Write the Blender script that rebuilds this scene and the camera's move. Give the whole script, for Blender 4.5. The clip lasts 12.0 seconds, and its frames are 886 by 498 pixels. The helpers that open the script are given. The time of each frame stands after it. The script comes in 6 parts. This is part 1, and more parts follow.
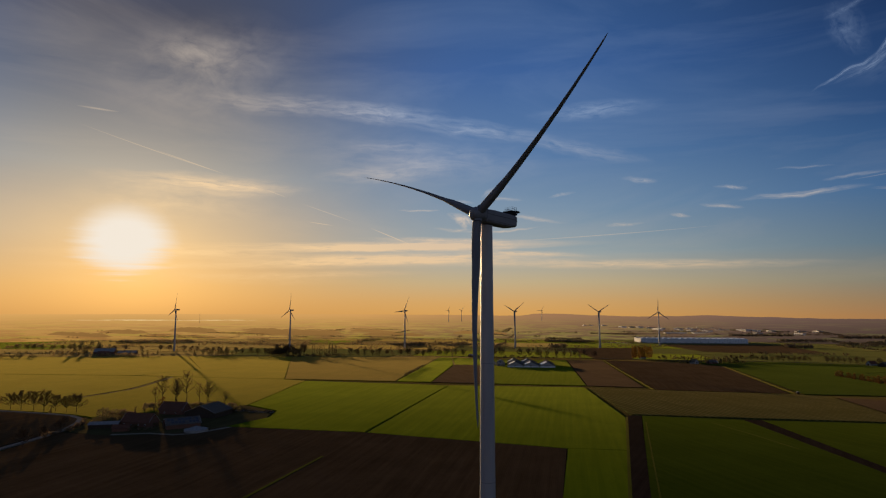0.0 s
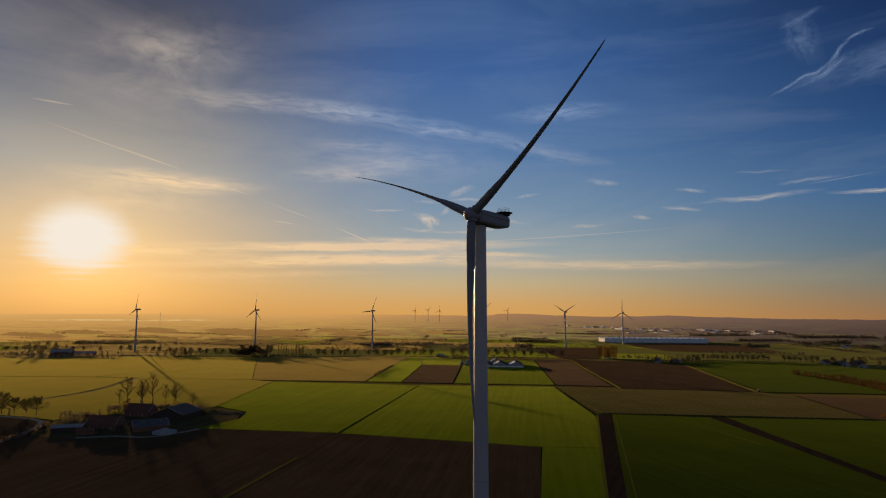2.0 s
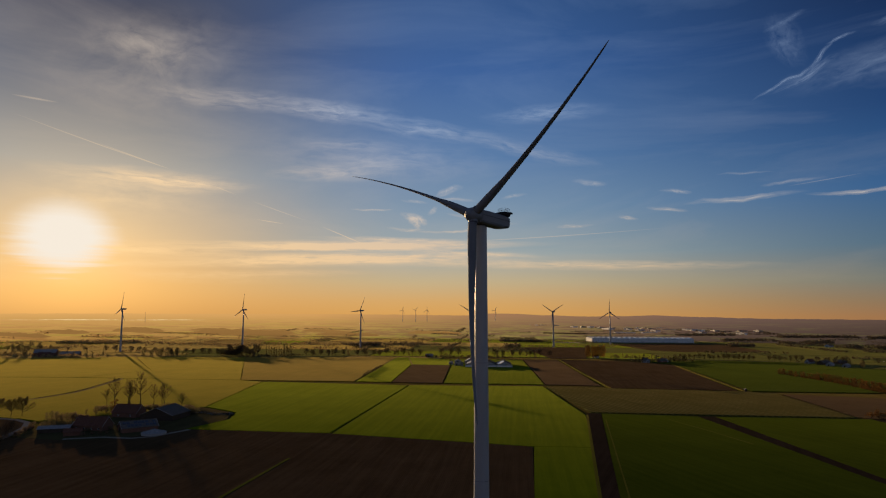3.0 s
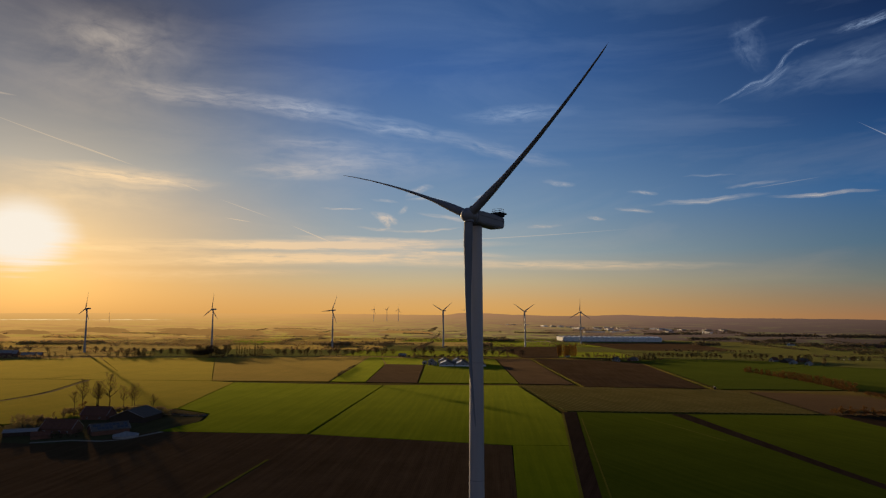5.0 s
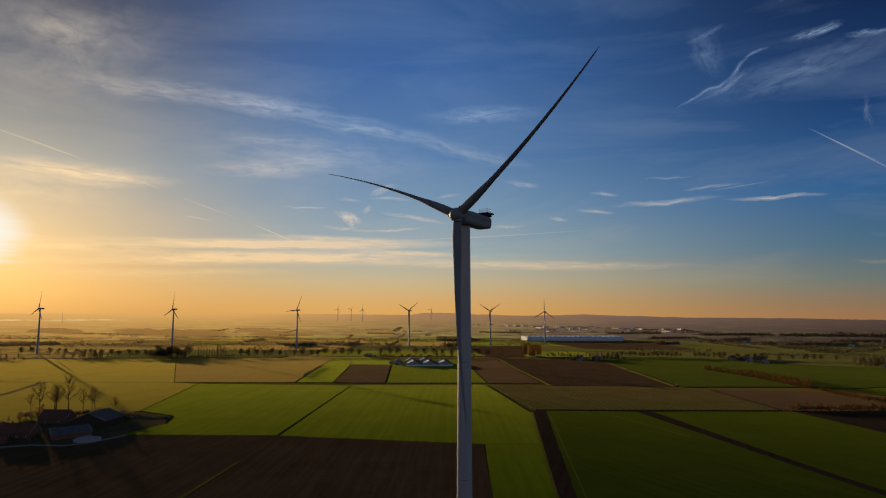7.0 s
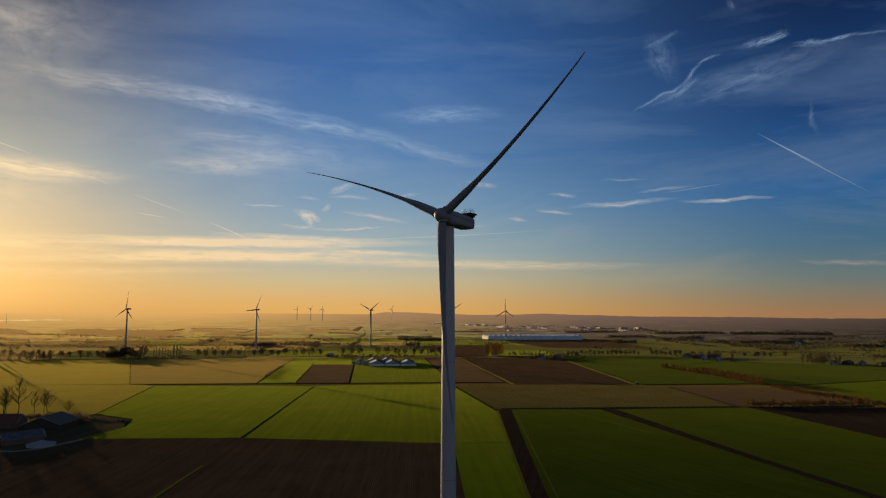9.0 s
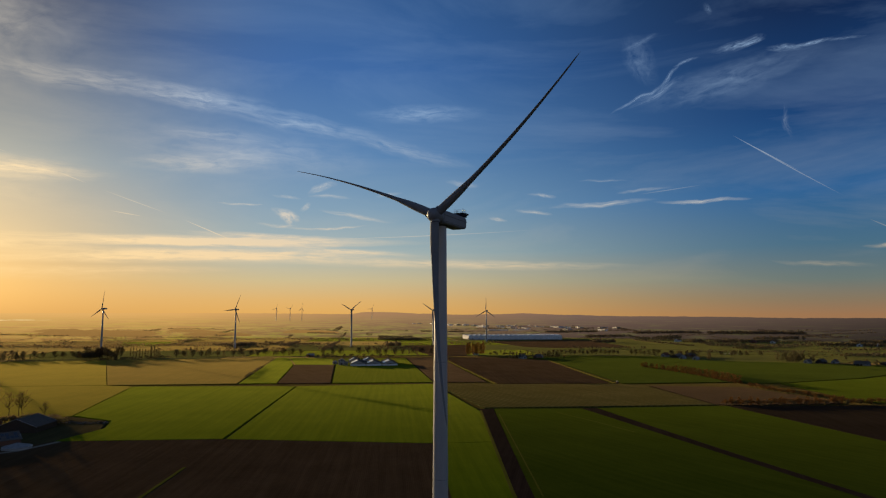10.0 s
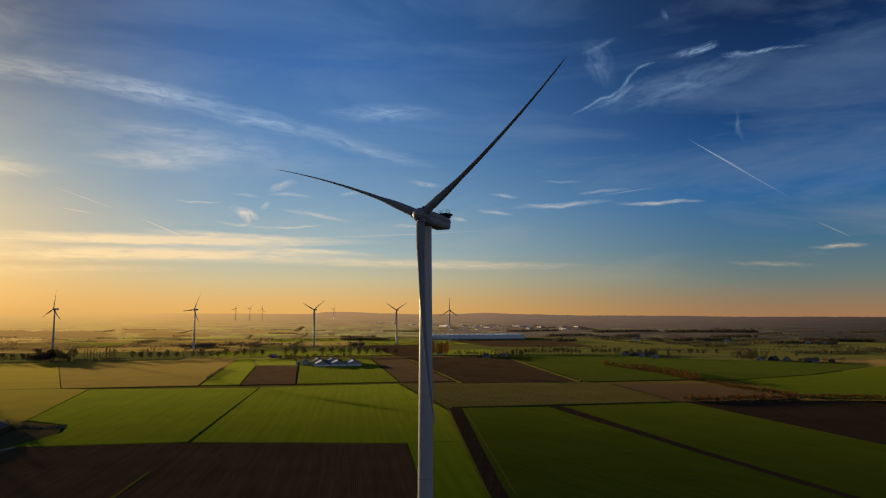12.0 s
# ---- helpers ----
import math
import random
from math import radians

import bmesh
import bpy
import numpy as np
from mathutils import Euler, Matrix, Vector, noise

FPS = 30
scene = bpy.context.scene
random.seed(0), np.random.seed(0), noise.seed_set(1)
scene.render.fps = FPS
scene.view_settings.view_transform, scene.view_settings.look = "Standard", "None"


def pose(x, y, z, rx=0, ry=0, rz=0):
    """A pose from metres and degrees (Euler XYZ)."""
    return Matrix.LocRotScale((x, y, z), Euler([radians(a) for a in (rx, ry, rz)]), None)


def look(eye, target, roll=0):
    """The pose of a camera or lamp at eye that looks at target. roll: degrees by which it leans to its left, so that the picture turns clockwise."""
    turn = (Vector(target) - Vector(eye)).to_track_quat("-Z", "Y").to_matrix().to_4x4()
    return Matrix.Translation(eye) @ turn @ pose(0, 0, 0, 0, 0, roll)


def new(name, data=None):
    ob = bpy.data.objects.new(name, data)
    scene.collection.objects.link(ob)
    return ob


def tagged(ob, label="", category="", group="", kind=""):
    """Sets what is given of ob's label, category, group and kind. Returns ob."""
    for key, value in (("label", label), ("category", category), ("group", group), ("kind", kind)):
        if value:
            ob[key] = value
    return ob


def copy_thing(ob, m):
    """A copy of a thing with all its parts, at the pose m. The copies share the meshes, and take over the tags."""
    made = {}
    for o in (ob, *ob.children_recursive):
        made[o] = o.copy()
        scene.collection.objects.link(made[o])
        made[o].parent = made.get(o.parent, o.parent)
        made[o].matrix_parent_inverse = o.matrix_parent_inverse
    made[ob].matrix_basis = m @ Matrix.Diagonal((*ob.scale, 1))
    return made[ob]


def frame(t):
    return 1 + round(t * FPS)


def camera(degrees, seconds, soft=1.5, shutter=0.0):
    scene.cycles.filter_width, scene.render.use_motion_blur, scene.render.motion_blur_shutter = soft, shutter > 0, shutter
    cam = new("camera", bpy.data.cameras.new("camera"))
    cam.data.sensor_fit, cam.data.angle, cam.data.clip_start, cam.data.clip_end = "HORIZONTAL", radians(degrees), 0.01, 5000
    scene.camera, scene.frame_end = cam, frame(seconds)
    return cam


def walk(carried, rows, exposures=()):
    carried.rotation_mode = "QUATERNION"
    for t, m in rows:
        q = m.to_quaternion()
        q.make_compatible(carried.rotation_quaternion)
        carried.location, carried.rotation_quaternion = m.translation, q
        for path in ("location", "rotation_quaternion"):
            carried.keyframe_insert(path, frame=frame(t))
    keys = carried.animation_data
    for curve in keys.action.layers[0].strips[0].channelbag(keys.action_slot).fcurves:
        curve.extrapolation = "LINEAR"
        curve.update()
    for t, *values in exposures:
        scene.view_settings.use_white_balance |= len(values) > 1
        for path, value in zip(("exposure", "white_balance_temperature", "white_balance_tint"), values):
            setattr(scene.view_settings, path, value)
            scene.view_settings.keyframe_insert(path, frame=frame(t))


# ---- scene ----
cam = camera(70.65, 12.0, soft=1.2)
PATH = [
    (0.0, (-14.247, -178.654, 91.732), (-13.991, -158.768, 93.845), 0.19),
    (0.5, (-16.099, -178.758, 91.686), (-15.527, -158.878, 93.804), 0.25),
    (1.0, (-18.075, -178.87, 91.698), (-17.218, -159.001, 93.811), 0.26),
    (1.5, (-20.064, -178.926, 91.66), (-18.937, -159.07, 93.775), 0.28),
    (2.0, (-22.114, -178.922, 91.629), (-20.757, -159.081, 93.748), 0.24),
    (2.5, (-24.068, -178.869, 91.694), (-22.519, -159.041, 93.807), 0.25),
    (3.0, (-25.861, -178.691, 91.698), (-24.098, -158.881, 93.812), 0.26),
    (5.0, (-32.747, -177.92, 91.817), (-30.045, -158.215, 93.92), 0.23),
    (5.5, (-34.436, -177.78, 91.831), (-31.464, -158.114, 93.933), 0.24),
    (6.0, (-36.131, -177.585, 91.833), (-32.871, -157.964, 93.931), 0.22),
    (6.5, (-37.822, -177.276, 91.766), (-34.272, -157.706, 93.869), 0.19),
    (7.0, (-39.425, -176.868, 91.766), (-35.584, -157.353, 93.866), 0.16),
    (9.0, (-45.936, -175.225, 92.01), (-40.848, -155.995, 94.091), 0.08),
    (9.5, (-47.634, -174.818, 92.041), (-42.232, -155.673, 94.115), 0.03),
    (10.0, (-49.275, -174.399, 92.011), (-43.572, -155.342, 94.086), 0.06),
    (10.5, (-50.871, -174.022, 92.086), (-44.89, -155.05, 94.159), 0.06),
    (11.0, (-52.48, -173.591, 92.146), (-46.213, -154.711, 94.209), 0.02),
    (11.5, (-54.119, -173.148, 92.146), (-47.544, -154.373, 94.209), -0.03),
    (12.0, (-55.623, -172.791, 92.111), (-48.761, -154.119, 94.175), -0.08),
]
walk(cam, [(t, look(eye, target, roll)) for t, eye, target, roll in PATH], exposures=[(0.0, -0.08, 6500, 10), (3.0, -0.04, 6500, 10), (6.0, 0.03, 6450, 8), (9.5, 0.15, 6330, 3), (12.0, 0.22, 6220, 1)])


# ---- world, sun, exposure ----
SUN_AZ, SUN_EL = -25.6, 5.3          # degrees: clockwise from +y, above the horizon
SUN_DIR = Vector((math.sin(radians(SUN_AZ)) * math.cos(radians(SUN_EL)), math.cos(radians(SUN_AZ)) * math.cos(radians(SUN_EL)), math.sin(radians(SUN_EL))))


def lin(r, g, b):
    """Linear colour from 0..255 display values."""
    return tuple((c / 255 / 12.92) if c <= 10 else ((c / 255 + 0.055) / 1.055) ** 2.4 for c in (r, g, b)) + (1.0,)


class Nodes:
    """Short hand for building node trees."""

    def __init__(self, tree):
        self.t = tree
        tree.nodes.clear()

    def add(self, kind, ins=None, operation="", data_type="", blend_type="", vector_type="", gradient_type="", interpolation_type="", wave=""):
        n = self.t.nodes.new(kind)
        if data_type:
            n.data_type = data_type
        if operation:
            n.operation = operation
        if blend_type:
            n.blend_type = blend_type
        if vector_type:
            n.vector_type = vector_type
        if gradient_type:
            n.gradient_type = gradient_type
        if interpolation_type:
            n.interpolation_type = interpolation_type
        if wave:
            n.wave_type, n.bands_direction, n.wave_profile = "BANDS", "X", wave
        for k, v in (ins or {}).items():
            if isinstance(v, bpy.types.NodeSocket):
                self.t.links.new(v, n.inputs[k])
            else:
                n.inputs[k].default_value = v
        return n

    def math(self, op, a, b=0.0, c=0.0, clamp=False):
        n = self.add("ShaderNodeMath", {0: a, 1: b, 2: c}, operation=op)
        n.use_clamp = clamp
        return n.outputs[0]

    def ramp(self, fac, stops, mode="LINEAR"):
        n = self.add("ShaderNodeValToRGB", {0: fac})
        r = n.color_ramp
        r.interpolation = mode
        while len(r.elements) < len(stops):
            r.elements.new(0.5)
        for e, (p, c) in zip(r.elements, stops):
            e.position, e.color = p, c
        return n.outputs[0]

    def mix(self, fac, a, b, mode="MIX"):
        n = self.add("ShaderNodeMix", data_type="RGBA", blend_type=mode)
        for k, v in ((0, fac), (6, a), (7, b)):
            if isinstance(v, bpy.types.NodeSocket):
                self.t.links.new(v, n.inputs[k])
            else:
                n.inputs[k].default_value = v
        return n.outputs[2]

    def noise(self, vec, scale, detail=4.0, rough=0.55, distortion=0.0):
        return self.add("ShaderNodeTexNoise", {"Vector": vec, "Scale": scale, "Detail": detail, "Roughness": rough, "Distortion": distortion}).outputs[0]


def build_sky():
    world = bpy.data.worlds.new("sky")
    scene.world = world
    world.use_nodes = True
    N = Nodes(world.node_tree)
    way = N.add("ShaderNodeTexCoord").outputs["Generated"]
    xyz = N.add("ShaderNodeSeparateXYZ", {0: way})
    c = N.add("ShaderNodeVectorMath", {0: way, 1: SUN_DIR}, operation="DOT_PRODUCT").outputs["Value"]
    x, y, z = xyz.outputs
    az = N.math("DEGREES", N.math("ARCTAN2", x, y))
    el = N.math("DEGREES", N.math("ARCSINE", z))
    flat = N.add("ShaderNodeCombineXYZ", {0: az, 1: el, 2: 0.0}).outputs[0]
    curl = N.add("ShaderNodeTexNoise", {"Vector": flat, "Scale": 0.3, "Detail": 3.0, "Roughness": 0.5}).outputs[1]
    curl = N.add("ShaderNodeVectorMath", {0: curl, 1: (0.5, 0.5, 0.5)}, operation="SUBTRACT").outputs[0]
    curl = N.add("ShaderNodeVectorMath", {0: curl, 1: (2.2, 0.75, 0.0)}, operation="MULTIPLY").outputs[0]
    torn = N.add("ShaderNodeVectorMath", {0: flat, 1: curl}, operation="ADD").outputs[0]
    even = N.add("ShaderNodeVectorMath", {0: flat, 1: N.add("ShaderNodeVectorMath", {0: curl, 1: (0.5, 0.3, 0.0)}, operation="MULTIPLY").outputs[0]}, operation="ADD").outputs[0]
    # clear-sky colours by height, towards the sun and away from it
    h = N.math("MULTIPLY", el, 1 / 40.0, clamp=True)
    warm = N.ramp(h, SKY_WARM)
    cool = N.ramp(h, SKY_COOL)
    away = N.math("ABSOLUTE", N.math("SUBTRACT", az, SUN_AZ))
    side = N.add("ShaderNodeMapRange", {0: away, 1: 3.0, 2: 30.0, 3: 0.0, 4: 1.0}, interpolation_type="SMOOTHSTEP").outputs[0]
    far_side = N.add("ShaderNodeMapRange", {0: away, 1: 32.0, 2: 76.0, 3: 0.0, 4: 1.0}, interpolation_type="SMOOTHSTEP").outputs[0]
    clear = N.mix(far_side, N.mix(side, warm, N.ramp(h, SKY_MID)), cool)
    # the half of the sky away from the sun is the darker one at this hour
    behind = N.add("ShaderNodeMapRange", {0: c, 1: -0.5, 2: 0.2, 3: 1.0, 4: 0.0}, interpolation_type="SMOOTHSTEP").outputs[0]
    clear = N.mix(behind, clear, N.ramp(h, SKY_BACK))
    tex = N.add("ShaderNodeTexSky")
    tex.sky_type, tex.sun_disc, tex.sun_elevation, tex.sun_rotation, tex.dust_density = "NISHITA", False, radians(SUN_EL), radians(SUN_AZ), 2.0
    nish = N.mix(1.0, tex.outputs[0], (0.05, 0.05, 0.05, 1), "MULTIPLY")
    clear = N.mix(0.12, clear, nish)

    # high cloud: each streak is an ellipse of torn fibres at its bearing and height (degrees)
    def streak(a0, e0, a1, e1, wide, strength, grain=(2.0, 5.0), cut=(0.38, 0.75), plain=False, base=None):
        mid, half = ((a0 + a1) / 2, (e0 + e1) / 2), math.hypot(a1 - a0, e1 - e0) / 2
        m = N.add("ShaderNodeMapping", {0: flat if plain else base or torn, 1: (mid[0], mid[1], 0), 2: (0, 0, math.atan2(e1 - e0, a1 - a0)), 3: (half, wide, 1)}, vector_type="TEXTURE").outputs[0]
        g = N.add("ShaderNodeTexGradient", {0: m}, gradient_type="SPHERICAL").outputs[1]
        g = N.math("POWER", g, 0.7 if plain else 1.1)
        if not plain:
            s = N.add("ShaderNodeMapping", {0: m, 1: (a0, e1, 0), 3: (grain[0], grain[1], 1)}).outputs[0]
            n = N.noise(s, 1.0, 8.0, 0.62, 0.45)
            n = N.add("ShaderNodeMapRange", {0: n, 1: cut[0], 2: cut[1], 3: 0.0, 4: 1.0}).outputs[0]
            g = N.math("MULTIPLY", g, n)
        return N.math("MULTIPLY", g, strength if plain else strength * 1.35)

    total = None
    for kind, grain, cut in ((SHEETS, (3.0, 2.4), (0.3, 0.7)), (BARS, (6.0, 1.8), (0.25, 0.62)), (WISPS, (2.6, 1.7), (0.26, 0.7)), (HOOK, (3.4, 2.6), (0.33, 0.82))):
        for row in kind:
            s = streak(*row, grain, cut, base=even if kind is BARS else torn)
            total = s if total is None else N.math("ADD", total, s)
    for row in CONTRAILS:
        total = N.math("ADD", total, streak(*row, plain=True))
    # a thin veil over everything
    veil_uv = N.add("ShaderNodeMapping", {0: flat, 2: (0, 0, radians(10)), 3: (0.035, 0.16, 1)}).outputs[0]
    veil = N.noise(veil_uv, 1.0, 6.0, 0.6, 0.6)
    veil = N.add("ShaderNodeMapRange", {0: veil, 1: 0.45, 2: 0.85, 3: 0.0, 4: 0.24}).outputs[0]
    low = N.add("ShaderNodeMapRange", {0: el, 1: 1.0, 2: 6.0, 3: 0.0, 4: 1.0}).outputs[0]
    total = N.math("MULTIPLY", N.math("ADD", total, veil), low, clamp=True)
    lit = N.ramp(h, CLOUD_WARM)
    lit = N.mix(side, lit, N.ramp(h, CLOUD_COOL))
    sky = N.mix(total, clear, lit)

    # the sun's aureole through the haze
    ang = N.math("DEGREES", N.math("ARCCOSINE", N.math("MINIMUM", c, 0.999999)))
    # the glare is wider than high, and cloud bars low across the sun tear its lower edge
    dx = N.math("MULTIPLY", N.math("SUBTRACT", az, SUN_AZ - 0.8), 0.78)
    dy = N.math("SUBTRACT", el, SUN_EL + 0.75)
    oval = N.math("SQRT", N.math("ADD", N.math("MULTIPLY", dx, dx), N.math("MULTIPLY", dy, dy)))
    bars = N.noise(N.add("ShaderNodeMapping", {0: flat, 3: (0.11, 2.1, 1)}).outputs[0], 1.0, 4.0, 0.6)
    ragged = N.add("ShaderNodeMapRange", {0: el, 1: SUN_EL - 2.4, 2: SUN_EL + 2.8, 3: 3.6, 4: 0.3}).outputs[0]
    oval = N.math("ADD", oval, N.math("MULTIPLY", N.math("SUBTRACT", bars, 0.5), ragged))
    core = N.add("ShaderNodeMapRange", {0: oval, 1: 1.3, 2: 3.5, 3: 1.0, 4: 0.0}, interpolation_type="SMOOTHSTEP").outputs[0]
    mid = N.math("EXPONENT", N.math("MULTIPLY", ang, -1 / 4.4))
    wide = N.math("EXPONENT", N.math("MULTIPLY", ang, -1 / 16.0))
    for f, col in ((mid, GLOW[1]), (wide, GLOW[2])):
        sky = N.mix(1.0, sky, N.mix(f, (0, 0, 0, 1), col), "ADD")
    sky = N.mix(core, sky, GLOW[0])
    bg = N.add("ShaderNodeBackground", {0: sky, 1: SKY_STRENGTH})
    out = N.add("ShaderNodeOutputWorld")
    N.t.links.new(bg.outputs[0], out.inputs[0])


SKY_STRENGTH = 1.0
SKY_WARM = [(0.0, lin(198, 147, 88)), (0.06, lin(199, 155, 101)), (0.16, lin(184, 164, 138)), (0.3, lin(142, 150, 154)), (0.45, lin(84, 101, 124)), (0.6, lin(45, 61, 90)), (1.0, lin(60, 78, 112))]
SKY_MID = [(0.0, lin(226, 168, 92)), (0.03, lin(220, 172, 108)), (0.075, lin(200, 180, 142)), (0.14, lin(158, 172, 176)), (0.24, lin(120, 150, 178)), (0.36, lin(86, 126, 174)), (0.55, lin(54, 98, 160)), (0.75, lin(42, 80, 134)), (1.0, lin(60, 82, 120))]
SKY_COOL = [(0.0, lin(158, 114, 80)), (0.03, lin(136, 116, 94)), (0.07, lin(106, 116, 114)), (0.14, lin(70, 104, 130)), (0.25, lin(38, 90, 144)), (0.4, lin(14, 58, 112)), (0.6, lin(5, 30, 72)), (0.75, lin(6, 24, 54)), (1.0, lin(18, 25, 42))]
SKY_BACK = [(0.0, lin(118, 116, 126)), (0.25, lin(104, 112, 134)), (0.6, lin(88, 104, 138)), (1.0, lin(60, 76, 112))]
CLOUD_WARM = [(0.0, lin(246, 196, 124)), (0.2, lin(250, 214, 164)), (0.45, lin(206, 190, 172)), (1.0, lin(140, 146, 164))]
CLOUD_COOL = [(0.0, lin(214, 168, 116)), (0.12, lin(234, 202, 162)), (0.25, lin(190, 186, 184)), (0.45, lin(150, 170, 200)), (1.0, lin(112, 146, 196))]
GLOW = [(0.96, 0.86, 0.73, 1), (0.26, 0.17, 0.055, 1), (0.03, 0.018, 0.006, 1)]
# high cloud, bearing and height of both ends in degrees, half width, strength
SHEETS = [
    (-22.64, 18.15, -4.83, 18.73, 1.16, 0.51),
    (-11.96, 18.32, 1.52, 17.95, 1.09, 0.85),
    (-4.81, 17.85, 11.57, 15.87, 1.01, 0.68),
    (6.31, 16.58, 20.13, 13.19, 0.87, 0.425),
    (-13.28, 14.26, 11.55, 13.97, 2.46, 0.468),
    (-11.75, 12.36, 2.61, 13.34, 0.943, 0.595),
    (8.43, 17.94, 20.76, 18.27, 0.943, 0.552),
    (-30.26, 17.76, -11.13, 23.13, 5.22, 0.27),
    (-27.04, 21.76, -15.02, 21.56, 2.03, 0.34),
    (-29.82, 11.20, -10.73, 11.18, 1.09, 0.85),
    (-24.36, 11.14, -11.71, 11.22, 0.507, 0.68),
    (-31.85, 9.28, -13.61, 10.22, 2.46, 0.425),
    (-9.86, 15.39, 2.60, 15.26, 0.725, 0.297),
]
BARS = [
    (-24.88, 5.81, 16.03, 6.55, 0.54, 1.02),
    (-15.79, 5.70, 5.79, 6.55, 0.405, 1.02),
    (-24.01, 4.58, 14.01, 5.62, 0.63, 1.02),
    (-3.01, 4.88, 35.05, 4.22, 0.54, 0.85),
    (-24.79, 4.04, 3.71, 5.05, 0.495, 1.02),
    (-21.45, 3.29, -0.43, 3.88, 0.405, 0.85),
    (-34.88, 4.80, -9.57, 5.61, 0.6, 0.85),
    (-27.85, 3.24, -6.52, 3.04, 0.675, 0.765),
    (-34.17, 3.79, -15.27, 4.25, 0.45, 0.765),
    (-7.62, 6.98, 9.94, 6.74, 0.3, 0.68),
    (-0.45, 6.10, 15.01, 5.30, 0.27, 0.595),
    (-33.44, 2.67, -19.69, 2.44, 0.6, 0.595),
    (-14.41, 6.05, 11.99, 6.52, 0.75, 0.637),
    (-16.22, 4.80, 16.01, 5.29, 0.8, 0.637),
]
WISPS = [
    (1.26, 9.34, 3.88, 8.36, 0.5, 1.2),
    (1.83, 9.07, 2.93, 7.83, 0.4, 0.9),
    (4.50, 10.88, 6.76, 11.89, 0.4, 0.8),
    (4.50, 10.68, 8.00, 10.48, 0.2, 0.6),
    (3.66, 9.25, 4.81, 10.10, 0.28, 0.7),
    (-3.51, 9.63, 0.63, 9.69, 0.13, 0.9),
    (5.13, 9.41, 12.07, 8.19, 0.24, 0.75),
    (-0.25, 7.89, 3.80, 7.76, 0.2, 0.6),
    (2.26, 7.60, 10.03, 7.89, 0.14, 0.8),
    (1.07, 10.50, 3.97, 10.31, 0.16, 0.6),
    (10.35, 10.69, 13.18, 11.02, 0.2, 0.5),
    (16.61, 11.94, 19.98, 11.65, 0.3, 0.6),
    (24.07, 10.90, 27.55, 10.53, 0.2, 0.7),
    (25.98, 9.64, 36.09, 10.01, 0.28, 0.7),
    (35.35, 9.79, 43.52, 9.50, 0.2, 0.9),
    (20.92, 8.87, 22.85, 8.50, 0.22, 0.7),
    (23.38, 9.47, 26.49, 8.97, 0.22, 0.6),
    (50.40, 5.13, 54.87, 5.26, 0.26, 0.7),
    (44.39, 4.28, 51.66, 3.60, 0.24, 0.4),
    (29.12, 11.91, 33.68, 11.72, 0.12, 0.35),
    (15.28, 8.02, 18.93, 8.15, 0.2, 0.5),
    (31.89, 10.65, 37.33, 10.93, 0.16, 0.4),
]
HOOK = [
    (32.18, 17.48, 37.13, 19.83, 0.17, 0.9),
    (33.70, 17.81, 38.68, 20.03, 0.34, 0.55),
    (35.97, 18.91, 38.63, 21.32, 0.22, 0.75),
    (37.65, 20.89, 40.16, 21.41, 0.16, 0.9),
    (40.64, 21.61, 44.99, 22.10, 0.45, 0.75),
    (42.72, 21.63, 44.85, 21.87, 0.2, 0.9),
    (44.81, 21.17, 47.38, 20.70, 0.3, 0.7),
    (46.24, 20.81, 49.48, 21.16, 0.19, 1),
    (48.58, 21.12, 51.77, 20.73, 0.13, 0.45),
    (33.20, 17.90, 49.77, 20.47, 1.7, 0.36),
    (35.99, 19.38, 33.48, 23.98, 1.3, 0.3),
    (33.08, 22.54, 36.48, 23.66, 0.26, 0.42),
    (45.90, 16.83, 46.40, 14.05, 0.35, 0.3),
    (39.86, 25.48, 40.58, 24.50, 0.35, 0.4),
]
CONTRAILS = [
    (-30.26, 15.02, -18.72, 12.07, 0.05, 0.425),
    (-24.51, 13.66, -18.72, 12.07, 0.045, 0.51),
    (-15.45, 11.03, -13.43, 10.38, 0.045, 0.383),
    (-12.25, 9.95, -7.41, 8.41, 0.045, 0.425),
    (-6.03, 7.94, -2.32, 6.48, 0.05, 0.765),
    (-11.71, 8.34, -9.25, 8.04, 0.045, 0.595),
    (-30.46, 16.34, -27.29, 16.30, 0.09, 0.425),
    (3.70, 6.60, 25.15, 7.64, 0.045, 0.425),
    (42.01, 14.82, 49.74, 9.13, 0.045, 0.383),
    (42.01, 14.82, 46.82, 11.40, 0.045, 0.51),
    (34.24, 10.46, 39.52, 10.94, 0.05, 0.255),
    (51.18, 7.27, 53.67, 5.78, 0.05, 0.255),
]
build_sky()

sun = new("sun", bpy.data.lights.new("sun", "SUN"))
sun.data.energy, sun.data.angle, sun.data.color = 3.5, radians(0.6), (1.0, 0.68, 0.36)
sun.matrix_world = look((0, 0, 300), Vector((0, 0, 300)) - SUN_DIR)


# ---- materials ----
def material(name):
    m = bpy.data.materials.new(name)
    m.use_nodes = True
    N = Nodes(m.node_tree)
    out = N.add("ShaderNodeOutputMaterial")
    bsdf = N.add("ShaderNodeBsdfPrincipled")
    N.t.links.new(bsdf.outputs[0], out.inputs[0])
    return m, N, bsdf


def join(N, a, b):
    N.t.links.new(a, b)


